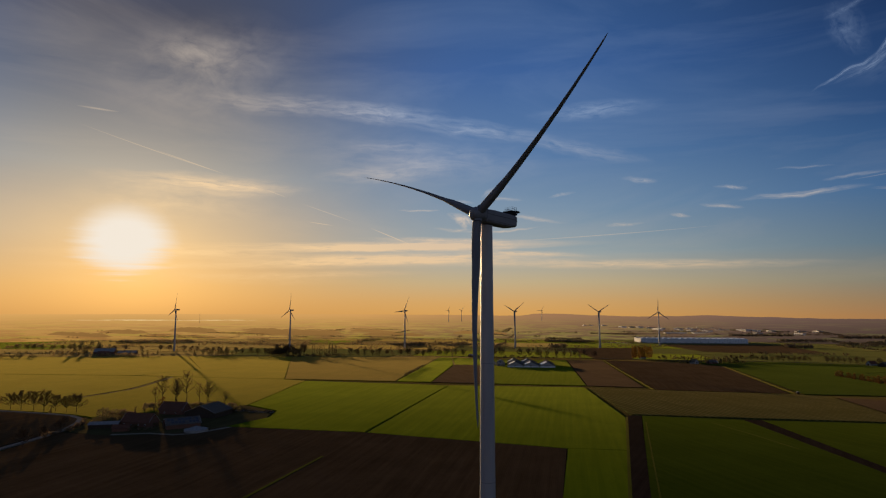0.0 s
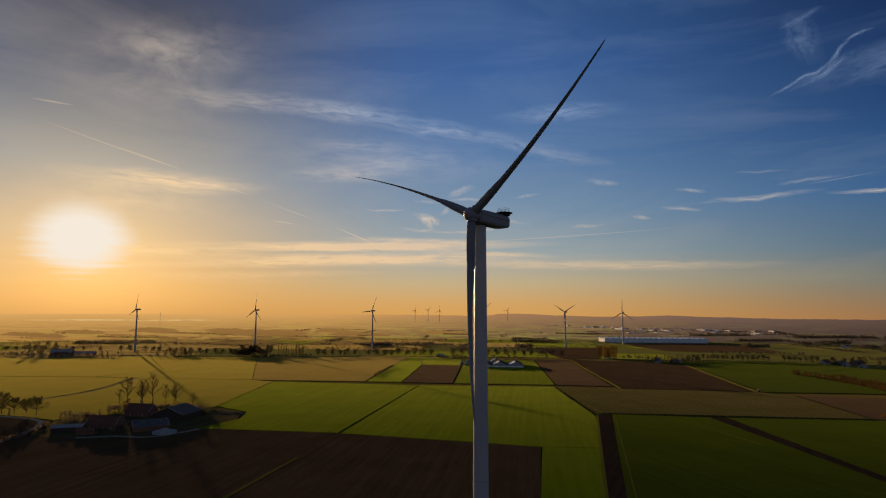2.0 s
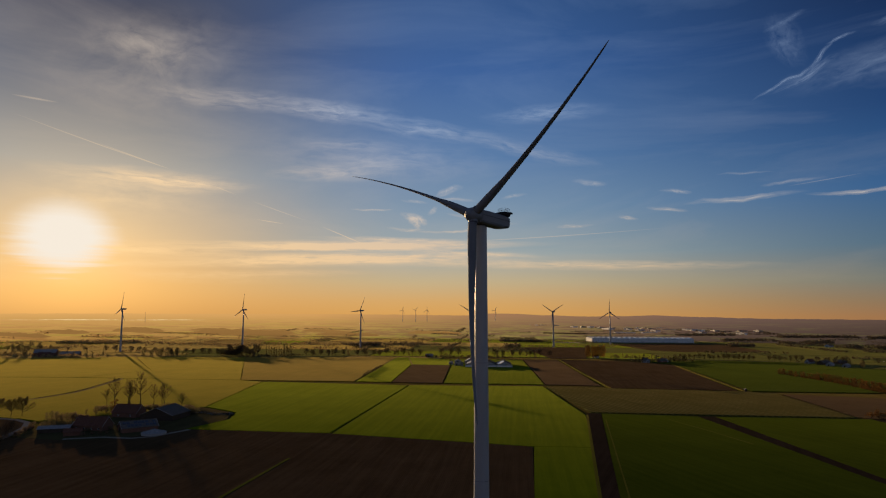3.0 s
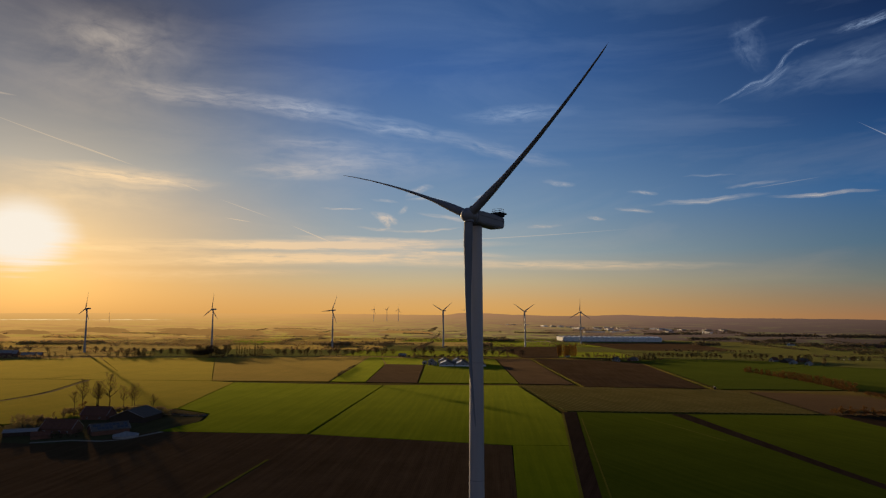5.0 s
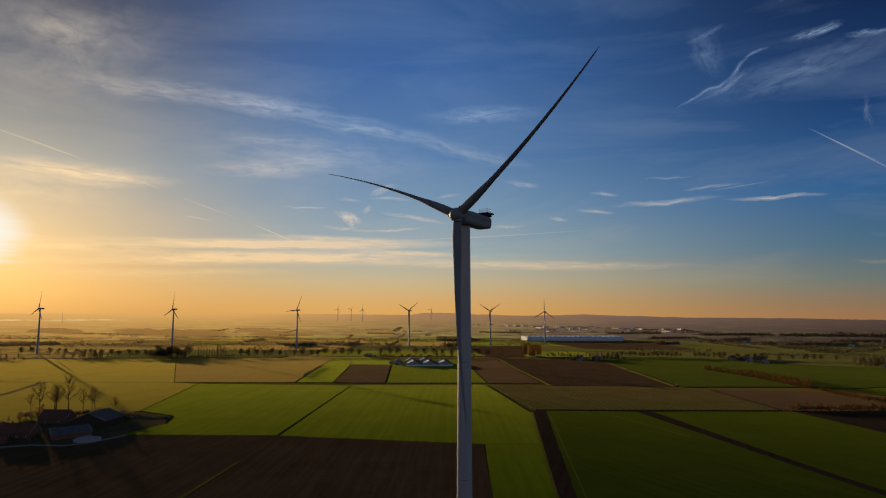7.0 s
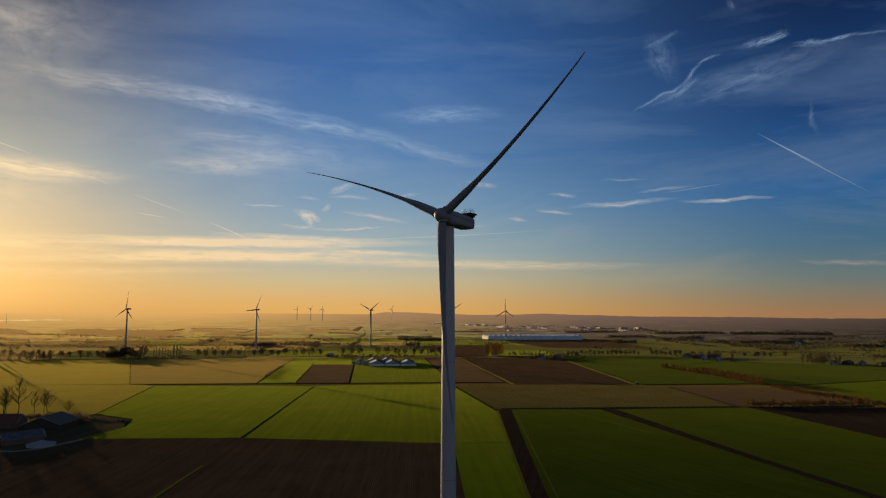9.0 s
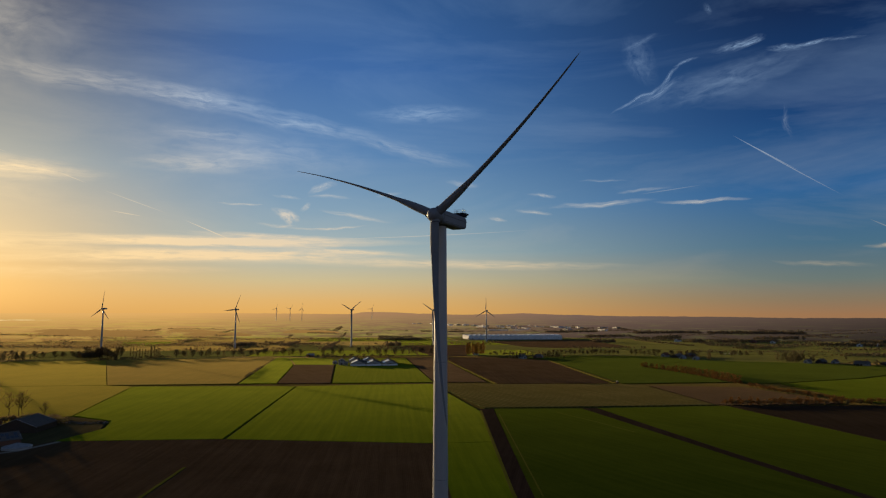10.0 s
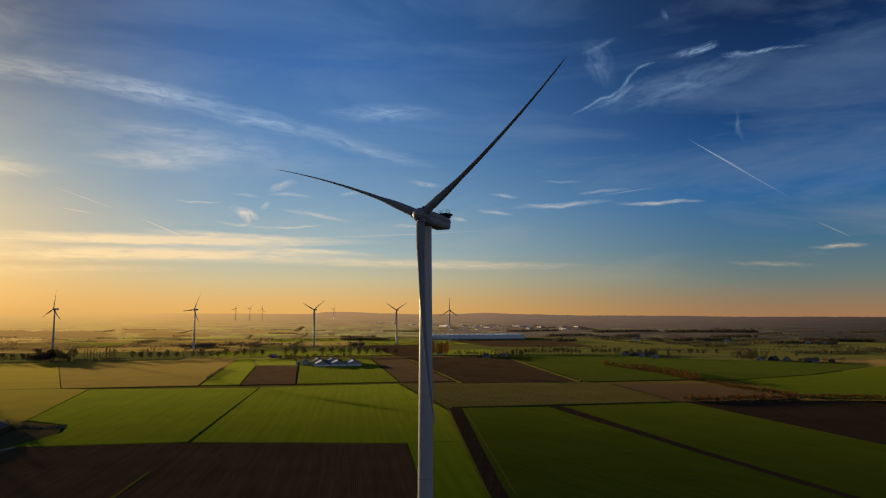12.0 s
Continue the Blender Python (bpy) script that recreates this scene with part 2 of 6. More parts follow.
def crop(name, c1, c2, angle=12.0, row=3.0, row_depth=0.25, sheen=0.6, sheen_tint=(1.0, 0.75, 0.3, 1), patch=0.02, rough=0.85, bump=0.4, tram=0.0, gloss=0.0):
    """A field: blotches at two scales, drill rows along one direction, and the soft sheen of standing leaves seen low."""
    m, N, b = material(name)
    pos = N.add("ShaderNodeTexCoord").outputs["Object"]
    big = N.noise(pos, patch, 4.0, 0.6)
    fine = N.noise(pos, 0.35, 6.0, 0.65)
    turned = N.add("ShaderNodeMapping", {0: pos, 2: (0, 0, radians(angle))}).outputs[0]
    streaky = N.add("ShaderNodeMapping", {0: turned, 3: (0.24, 0.008, 1)}).outputs[0]
    streaks = N.noise(streaky, 1.0, 4.0, 0.7)
    rows = N.add("ShaderNodeTexWave", {"Vector": turned, "Scale": 6.2832 / (20.0 * row) * 1.0, "Distortion": 0.6, "Detail": 2.0, "Detail Scale": 0.3}, wave="SIN").outputs[1]
    f = N.math("ADD", N.math("MULTIPLY", big, 0.55), N.math("ADD", N.math("MULTIPLY", fine, 0.3), N.math("MULTIPLY", streaks, 0.7)))
    f = N.math("SUBTRACT", f, N.math("MULTIPLY", rows, row_depth))
    f = N.add("ShaderNodeMapRange", {0: f, 1: 0.56, 2: 0.98, 3: 0.0, 4: 1.0}).outputs[0]
    col = N.mix(f, c1, c2)
    if tram:
        t = N.add("ShaderNodeTexWave", {"Vector": turned, "Scale": 6.2832 / (20.0 * tram), "Distortion": 0.15, "Detail": 1.0}, wave="SIN").outputs[1]
        t = N.add("ShaderNodeMapRange", {0: t, 1: 0.94, 2: 0.99, 3: 0.0, 4: 0.5}).outputs[0]
        col = N.mix(t, col, c1)
    join(N, col, b.inputs["Base Color"])
    b.inputs["Roughness"].default_value = rough
    b.inputs["Specular IOR Level"].default_value = gloss
    b.inputs["Sheen Weight"].default_value = sheen * 0.38
    b.inputs["Sheen Roughness"].default_value = 0.16
    b.inputs["Sheen Tint"].default_value = sheen_tint
    if bump:
        hgt = N.math("ADD", N.math("MULTIPLY", fine, 0.6), N.math("MULTIPLY", rows, 0.2 + row_depth))
        bn = N.add("ShaderNodeBump", {"Strength": bump, "Distance": 0.25, "Height": hgt})
        join(N, bn.outputs[0], b.inputs["Normal"])
    return m


def plain(name, c1, c2, scale=2.0, rough=0.7, metal=0.0, bump=0.0, stretch=(1, 1, 1), spec=None, coords="Object"):
    """Weathered surface: two colours mixed by noise at two scales."""
    m, N, b = material(name)
    pos = N.add("ShaderNodeTexCoord").outputs[coords]
    pos = N.add("ShaderNodeMapping", {0: pos, 3: stretch}).outputs[0]
    n1 = N.noise(pos, scale, 5.0, 0.6)
    n2 = N.noise(pos, scale * 9.0, 4.0, 0.6)
    f = N.math("ADD", N.math("MULTIPLY", n1, 0.7), N.math("MULTIPLY", n2, 0.3))
    f = N.add("ShaderNodeMapRange", {0: f, 1: 0.33, 2: 0.67, 3: 0.0, 4: 1.0}).outputs[0]
    join(N, N.mix(f, c1, c2), b.inputs["Base Color"])
    b.inputs["Roughness"].default_value = rough
    b.inputs["Metallic"].default_value = metal
    b.inputs["Specular IOR Level"].default_value = spec if spec is not None else (0.0 if rough > 0.5 else 0.45)
    if bump:
        join(N, N.add("ShaderNodeBump", {"Strength": bump, "Distance": 0.05, "Height": n2}).outputs[0], b.inputs["Normal"])
    return m


def leafy(name, c1, c2, glow=0.35):
    """Leaves or twigs: tone varies from clump to clump; some light passes through."""
    m, N, b = material(name)
    rnd = N.add("ShaderNodeNewGeometry").outputs["Random Per Island"]
    pos = N.add("ShaderNodeTexCoord").outputs["Object"]
    f = N.math("ADD", N.math("MULTIPLY", rnd, 0.7), N.math("MULTIPLY", N.noise(pos, 0.4, 3.0), 0.4), clamp=True)
    col = N.mix(f, c1, c2)
    join(N, col, b.inputs["Base Color"])
    b.inputs["Roughness"].default_value = 0.8
    b.inputs["Specular IOR Level"].default_value = 0.0
    b.inputs["Sheen Weight"].default_value = 0.35
    b.inputs["Sheen Roughness"].default_value = 0.5
    b.inputs["Sheen Tint"].default_value = (1.0, 0.72, 0.36, 1.0)
    tr = N.add("ShaderNodeBsdfTranslucent", {0: col})
    mx = N.add("ShaderNodeMixShader", {0: glow, 1: b.outputs[0], 2: tr.outputs[0]})
    out = [n for n in N.t.nodes if n.type == "OUTPUT_MATERIAL"][0]
    join(N, mx.outputs[0], out.inputs[0])
    return m


def rgb(r, g, b):
    return (r, g, b, 1.0)


GOLD = rgb(0.95, 0.72, 0.26)
LIME = rgb(0.74, 0.84, 0.12)
M_GROUND = crop("rough_grass_banks", rgb(0.024, 0.028, 0.007), rgb(0.048, 0.050, 0.014), sheen=0.2, sheen_tint=GOLD, row_depth=0.0, bump=0.6)
M_WHEAT = crop("young_wheat", rgb(0.064, 0.102, 0.003), rgb(0.114, 0.154, 0.006), angle=12.2, row=6.5, row_depth=0.06, sheen=0.5, sheen_tint=LIME, tram=26.0)
M_GRASS = crop("meadow_grass", rgb(0.062, 0.093, 0.005), rgb(0.108, 0.132, 0.010), angle=15.0, row=6.0, row_depth=0.12, sheen=0.6, sheen_tint=rgb(0.95, 0.76, 0.20))
M_GRASS_DARK = crop("damp_pasture", rgb(0.032, 0.049, 0.004), rgb(0.058, 0.074, 0.007), angle=-14.0, row=9.0, row_depth=0.04, sheen=0.2, sheen_tint=rgb(0.6, 0.8, 0.08))
M_SHORT_GRASS = crop("short_grass", rgb(0.050, 0.082, 0.004), rgb(0.088, 0.122, 0.009), angle=12.0, row=7.0, row_depth=0.08, sheen=0.3, sheen_tint=LIME)
# Brown soil with haze painted in: a lighter base than the near fields.
M_HAZE_SOIL = crop("haze_lightened_soil", rgb(0.060, 0.044, 0.024), rgb(0.098, 0.072, 0.038), angle=-14.0, row=6.0, row_depth=0.1, sheen=0.3, sheen_tint=GOLD, rough=0.95)
M_MEADOW = crop("dark_meadow", rgb(0.026, 0.039, 0.006), rgb(0.048, 0.061, 0.011), angle=-20.0, row=14.0, row_depth=0.14, sheen=0.13, sheen_tint=rgb(0.6, 0.8, 0.12), patch=0.012)
M_STUBBLE = crop("pale_stubble", rgb(0.105, 0.092, 0.014), rgb(0.155, 0.128, 0.022), angle=12.0, row=4.0, row_depth=0.2, sheen=0.5, sheen_tint=GOLD, tram=30.0)
M_STRIPED = crop("striped_stubble", rgb(0.048, 0.056, 0.016), rgb(0.118, 0.126, 0.042), angle=-10.0, row=6.0, row_depth=0.34, sheen=0.16, sheen_tint=GOLD)
M_PLOUGH = crop("ploughed_clay", rgb(0.050, 0.031, 0.015), rgb(0.092, 0.058, 0.030), angle=12.0, row=1.1, row_depth=0.06, sheen=0.05, sheen_tint=rgb(0.9, 0.6, 0.35), bump=0.5, rough=0.95)
M_SOIL = crop("brown_soil", rgb(0.040, 0.029, 0.018), rgb(0.068, 0.050, 0.032), angle=-14.0, row=3.0, row_depth=0.12, sheen=0.14, sheen_tint=rgb(1.0, 0.7, 0.42), bump=0.5, rough=0.95)
M_CLAY = crop("dark_reddish_clay", rgb(0.024, 0.016, 0.011), rgb(0.046, 0.031, 0.021), angle=28.0, row=1.5, row_depth=0.06, sheen=0.03, rough=0.95)
M_YARD = crop("worn_yard_grass", rgb(0.042, 0.038, 0.018), rgb(0.08, 0.068, 0.030), row_depth=0.0, sheen=0.15, sheen_tint=GOLD)
M_VERGE = crop("mown_verge", rgb(0.058, 0.072, 0.008), rgb(0.10, 0.102, 0.016), row_depth=0.0, sheen=0.28, sheen_tint=GOLD)
M_ASPHALT = plain("asphalt", rgb(0.045, 0.045, 0.048), rgb(0.075, 0.072, 0.07), 0.6, 0.8)
M_LANE = plain("worn_concrete_lane", rgb(0.15, 0.14, 0.125), rgb(0.24, 0.22, 0.19), 0.5, 0.8)
M_GRAVEL = plain("pale_gravel_track", rgb(0.16, 0.14, 0.11), rgb(0.26, 0.23, 0.18), 0.5, 0.9, bump=0.3)
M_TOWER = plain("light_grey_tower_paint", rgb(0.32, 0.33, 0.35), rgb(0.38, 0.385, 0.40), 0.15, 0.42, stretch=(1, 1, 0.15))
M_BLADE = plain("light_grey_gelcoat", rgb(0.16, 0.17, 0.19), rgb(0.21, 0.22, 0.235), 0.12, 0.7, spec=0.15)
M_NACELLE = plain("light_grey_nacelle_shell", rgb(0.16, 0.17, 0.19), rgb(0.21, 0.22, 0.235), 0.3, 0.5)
M_SEAM = plain("dark_seam", rgb(0.05, 0.05, 0.055), rgb(0.08, 0.08, 0.085), 1.0, 0.6)
M_COOLER = plain("black_radiator", rgb(0.012, 0.012, 0.014), rgb(0.03, 0.03, 0.032), 3.0, 0.55, metal=0.4)
M_STEEL = plain("galvanised_steel", rgb(0.35, 0.36, 0.37), rgb(0.5, 0.5, 0.5), 4.0, 0.4, metal=0.8)
M_TILE = plain("red_roof_tiles", rgb(0.105, 0.050, 0.034), rgb(0.175, 0.085, 0.058), 0.8, 0.75, bump=0.3)
M_SLATE = plain("dark_grey_roof_sheets", rgb(0.085, 0.075, 0.066), rgb(0.15, 0.132, 0.115), 0.7, 0.7, stretch=(1, 1, 1))
M_FIBRE = plain("grey_fibre_cement_sheets", rgb(0.2, 0.2, 0.2), rgb(0.32, 0.31, 0.3), 0.5, 0.6)
M_SKYLIGHT = plain("white_roof_panels", rgb(0.74, 0.74, 0.72), rgb(0.84, 0.84, 0.82), 0.8, 0.25)
M_BRICK = plain("brown_brick", rgb(0.14, 0.07, 0.045), rgb(0.24, 0.13, 0.09), 1.5, 0.85)
M_WHITEWALL = plain("white_wall_cladding", rgb(0.72, 0.71, 0.69), rgb(0.82, 0.81, 0.78), 0.4, 0.6)
M_GREYWALL = plain("grey_wall_cladding", rgb(0.27, 0.262, 0.25), rgb(0.38, 0.366, 0.345), 0.4, 0.5)
M_TIMBER = plain("dark_timber_boards", rgb(0.05, 0.039, 0.029), rgb(0.095, 0.072, 0.053), 1.2, 0.8)
M_GLASS = plain("dark_window_glass", rgb(0.02, 0.025, 0.03), rgb(0.04, 0.045, 0.05), 1.0, 0.08)
M_PANEL = plain("blue_black_solar_panel", rgb(0.015, 0.018, 0.03), rgb(0.03, 0.034, 0.05), 1.0, 0.12)
M_BARK = plain("dark_bark", rgb(0.035, 0.027, 0.02), rgb(0.07, 0.055, 0.042), 2.0, 0.9, bump=0.4)
M_TWIG = leafy("bare_twigs", rgb(0.120, 0.085, 0.052), rgb(0.210, 0.150, 0.092), 0.6)
M_LEAF = leafy("dull_green_leaves", rgb(0.110, 0.092, 0.042), rgb(0.190, 0.155, 0.070), 0.7)
M_AUTUMN = leafy("rusty_autumn_leaves", rgb(0.10, 0.045, 0.012), rgb(0.24, 0.115, 0.03), 0.35)
M_OCHRE = leafy("ochre_poplar_leaves", rgb(0.25, 0.12, 0.022), rgb(0.40, 0.21, 0.045), 0.45)
# Haze is painted into these three wood tones, palest towards the sun.
M_FARWOOD = leafy("thick_haze_woods", rgb(0.26, 0.18, 0.08), rgb(0.42, 0.30, 0.13), 0.55)
M_MIDWOOD = leafy("mid_haze_woods", rgb(0.120, 0.092, 0.050), rgb(0.210, 0.155, 0.085), 0.45)
M_DARKWOOD = leafy("thin_haze_woods", rgb(0.100, 0.082, 0.050), rgb(0.170, 0.132, 0.080), 0.45)
# Distance haze is mixed into these two base colours as muted, less saturated tones.
M_FAR_MEADOW = crop("haze_muted_meadow", rgb(0.095, 0.094, 0.032), rgb(0.150, 0.134, 0.050), angle=15.0, row=9.0, row_depth=0.1, sheen=0.45, sheen_tint=GOLD)
M_FAR_GREEN = crop("haze_muted_pasture", rgb(0.062, 0.072, 0.024), rgb(0.105, 0.110, 0.040), angle=-14.0, row=9.0, row_depth=0.1, sheen=0.14, sheen_tint=rgb(0.8, 0.8, 0.2))
M_CONIFER = leafy("dark_conifer_needles", rgb(0.012, 0.018, 0.009), rgb(0.03, 0.036, 0.016), 0.1)


def water_material():
    m, N, b = material("still_water")
    pos = N.add("ShaderNodeTexCoord").outputs["Object"]
    b.inputs["Base Color"].default_value = rgb(0.02, 0.03, 0.035)
    b.inputs["Roughness"].default_value = 0.12
    join(N, N.add("ShaderNodeBump", {"Strength": 0.05, "Distance": 0.1, "Height": N.noise(pos, 0.3, 3.0)}).outputs[0], b.inputs["Normal"])
    return m


M_WATER = water_material()


def backdrop_material():
    """Self-lit distance beyond the last fields: strips of field and wood with haze painted in, lighter and warmer
    towards the sun.
    """
    m, N, b = material("painted_haze_distance")
    pos = N.add("ShaderNodeTexCoord").outputs["Object"]
    x, y, z = N.add("ShaderNodeSeparateXYZ", {0: pos}).outputs
    az = N.math("DEGREES", N.math("ARCTAN2", x, y))
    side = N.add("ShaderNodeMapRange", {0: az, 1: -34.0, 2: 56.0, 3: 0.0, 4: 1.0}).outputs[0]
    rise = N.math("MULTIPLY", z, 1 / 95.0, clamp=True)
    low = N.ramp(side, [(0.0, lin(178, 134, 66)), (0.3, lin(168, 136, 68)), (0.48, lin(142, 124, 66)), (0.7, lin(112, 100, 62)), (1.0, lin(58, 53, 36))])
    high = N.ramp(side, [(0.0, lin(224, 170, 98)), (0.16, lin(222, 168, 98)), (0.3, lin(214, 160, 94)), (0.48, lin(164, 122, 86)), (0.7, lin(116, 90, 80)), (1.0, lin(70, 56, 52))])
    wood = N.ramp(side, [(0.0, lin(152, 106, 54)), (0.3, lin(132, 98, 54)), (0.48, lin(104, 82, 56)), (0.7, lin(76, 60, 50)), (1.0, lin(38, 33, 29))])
    reach = N.math("SQRT", N.math("ADD", N.math("MULTIPLY", x, x), N.math("MULTIPLY", y, y)))
    polar = N.add("ShaderNodeCombineXYZ", {0: az, 1: N.math("MULTIPLY", reach, 0.01), 2: 0.0}).outputs[0]
    turned = N.add("ShaderNodeMapping", {0: polar, 3: (0.42, 0.95, 1.0)}).outputs[0]
    vor = N.add("ShaderNodeTexVoronoi", {"Vector": turned, "Scale": 1.0})
    cell = N.add("ShaderNodeSeparateColor", {0: vor.outputs[1]}).outputs[0]
    n = N.noise(N.add("ShaderNodeMapping", {0: polar, 3: (0.34, 0.8, 1.0)}).outputs[0], 1.0, 8.0, 0.7)
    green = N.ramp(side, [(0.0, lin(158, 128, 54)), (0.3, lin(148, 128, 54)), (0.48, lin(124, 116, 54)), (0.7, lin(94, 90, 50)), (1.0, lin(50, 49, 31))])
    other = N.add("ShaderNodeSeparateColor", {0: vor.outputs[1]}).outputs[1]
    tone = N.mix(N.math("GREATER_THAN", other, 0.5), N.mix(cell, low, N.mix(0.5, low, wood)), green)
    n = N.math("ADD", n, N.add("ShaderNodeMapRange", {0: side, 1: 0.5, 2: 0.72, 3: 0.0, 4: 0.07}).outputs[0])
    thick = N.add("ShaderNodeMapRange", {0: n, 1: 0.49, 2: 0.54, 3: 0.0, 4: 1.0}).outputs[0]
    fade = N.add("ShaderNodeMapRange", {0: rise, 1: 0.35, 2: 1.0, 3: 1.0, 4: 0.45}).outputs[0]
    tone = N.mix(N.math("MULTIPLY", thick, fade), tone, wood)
    # painted haze: tones fade to the skyline colour with height
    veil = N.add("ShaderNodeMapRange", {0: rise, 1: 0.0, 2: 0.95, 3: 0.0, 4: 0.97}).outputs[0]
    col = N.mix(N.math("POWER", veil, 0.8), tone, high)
    # a far river: its sun glint painted on as a pale glowing strip
    river_glint = N.math("MULTIPLY", N.math("COMPARE", z, 60.0, 2.0), N.add("ShaderNodeMapRange", {0: N.math("ABSOLUTE", N.math("ADD", az, 24.0)), 1: 4.0, 2: 8.0, 3: 1.0, 4: 0.0}).outputs[0])
    ripple = N.noise(N.add("ShaderNodeCombineXYZ", {0: az, 1: N.math("MULTIPLY", z, 0.3), 2: 0.0}).outputs[0], 0.9, 3.0)
    river_glint = N.math("MULTIPLY", river_glint, N.add("ShaderNodeMapRange", {0: ripple, 1: 0.42, 2: 0.55, 3: 0.0, 4: 0.8}).outputs[0])
    col = N.mix(river_glint, col, lin(250, 222, 160))
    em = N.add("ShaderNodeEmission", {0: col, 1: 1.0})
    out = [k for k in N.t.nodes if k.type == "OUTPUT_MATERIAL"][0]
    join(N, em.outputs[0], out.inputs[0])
    return m


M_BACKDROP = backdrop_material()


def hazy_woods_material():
    """Woods at the foot of the hazy distance: self-lit, with painted haze that pales them with range."""
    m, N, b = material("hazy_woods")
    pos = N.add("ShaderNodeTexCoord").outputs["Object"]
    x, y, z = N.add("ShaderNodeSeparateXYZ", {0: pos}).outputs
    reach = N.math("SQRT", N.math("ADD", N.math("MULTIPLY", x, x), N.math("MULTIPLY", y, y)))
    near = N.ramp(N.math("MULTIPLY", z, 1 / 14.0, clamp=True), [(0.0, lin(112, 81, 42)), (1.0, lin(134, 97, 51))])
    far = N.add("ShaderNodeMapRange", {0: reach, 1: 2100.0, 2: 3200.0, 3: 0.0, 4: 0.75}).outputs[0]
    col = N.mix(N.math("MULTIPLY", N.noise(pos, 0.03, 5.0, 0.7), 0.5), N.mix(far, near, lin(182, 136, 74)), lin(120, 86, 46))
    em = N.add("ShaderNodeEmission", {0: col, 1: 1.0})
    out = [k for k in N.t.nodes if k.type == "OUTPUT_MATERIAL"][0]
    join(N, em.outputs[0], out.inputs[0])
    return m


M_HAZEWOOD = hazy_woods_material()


# ---- mesh helpers ----
def mesh_of(name, verts, faces, smooth=False):
    me = bpy.data.meshes.new(name)
    me.from_pydata([tuple(v) for v in verts], [], faces)
    me.update()
    if smooth:
        me.polygons.foreach_set("use_smooth", [True] * len(me.polygons))
    return me


def solid(name, verts, faces, mat, parent=None, label="", smooth=False):
    """One mesh object from lists, under a thing if one is given."""
    me = mesh_of(name, verts, faces, smooth)
    me.materials.append(mat)
    ob = new(name, me)
    if parent is not None:
        ob.parent = parent
    if label:
        ob["label"] = label
    return ob


def part(name, bm, mat, parent=None, label="", smooth=False):
    me = bpy.data.meshes.new(name)
    bm.to_mesh(me)
    bm.free()
    if smooth:
        me.polygons.foreach_set("use_smooth", [True] * len(me.polygons))
    me.materials.append(mat)
    ob = new(name, me)
    if parent is not None:
        ob.parent = parent
    if label:
        ob["label"] = label
    return ob


def box(bm, x0, x1, y0, y1, z0, z1, bevel=0.0):
    g = bmesh.ops.create_cube(bm, size=1.0, matrix=Matrix.Translation(((x0 + x1) / 2, (y0 + y1) / 2, (z0 + z1) / 2)) @ Matrix.Diagonal((x1 - x0, y1 - y0, z1 - z0, 1)))
    if bevel:
        edges = list({e for v in g["verts"] for e in v.link_edges})
        bmesh.ops.bevel(bm, geom=edges, offset=bevel, segments=2, affect="EDGES")
    return bm


def boxed(name, dims, mat, parent, label="", bevel=0.0):
    return part(name, box(bmesh.new(), *dims, bevel=bevel), mat, parent, label)


def tube(V, F, p0, p1, r0, r1, n=6):
    """A tapered tube appended to the lists."""
    p0, p1 = Vector(p0), Vector(p1)
    d = (p1 - p0).normalized()
    u = d.orthogonal().normalized()
    w = d.cross(u)
    k = len(V)
    for p, r in ((p0, r0), (p1, r1)):
        for i in range(n):
            a = 2 * math.pi * i / n
            V.append(p + u * (r * math.cos(a)) + w * (r * math.sin(a)))
    for i in range(n):
        j = (i + 1) % n
        F.append((k + i, k + j, k + n + j, k + n + i))
    F.append(tuple(k + n + i for i in range(n)))


def empty(name, m=None):
    ob = new(name)
    if m is not None:
        ob.matrix_world = m
    return ob


# ---- the ground and its fields ----
def slab(name, pts, mat, label, top=0.0, drop=0.9, lip=0.8, category="field"):
    """A field standing a little proud of the ditches round it, with sloping banks."""
    pts = [Vector(p) for p in pts]
    if sum(a.x * b.y - b.x * a.y for a, b in zip(pts, pts[1:] + pts[:1])) < 0:
        pts.reverse()
    n = len(pts)
    grown = []
    for i, p in enumerate(pts):
        a, b = (p - pts[i - 1]).normalized(), (pts[(i + 1) % n] - p).normalized()
        grown.append(p + Vector((a.y + b.y, -a.x - b.x)).normalized() * 0.85)
    pts = grown
    low = []
    for i, p in enumerate(pts):
        a, b = (p - pts[i - 1]).normalized(), (pts[(i + 1) % n] - p).normalized()
        o = Vector((a.y + b.y, -a.x - b.x))
        low.append(p + o.normalized() * lip)
    V = [(p.x, p.y, top) for p in pts] + [(p.x, p.y, top - drop) for p in low]
    F = [tuple(range(n))] + [(i, n + i, n + (i + 1) % n, (i + 1) % n) for i in range(n)]
    ob = solid(name, V, F, mat)
    return tagged(ob, label, category, kind="structure")


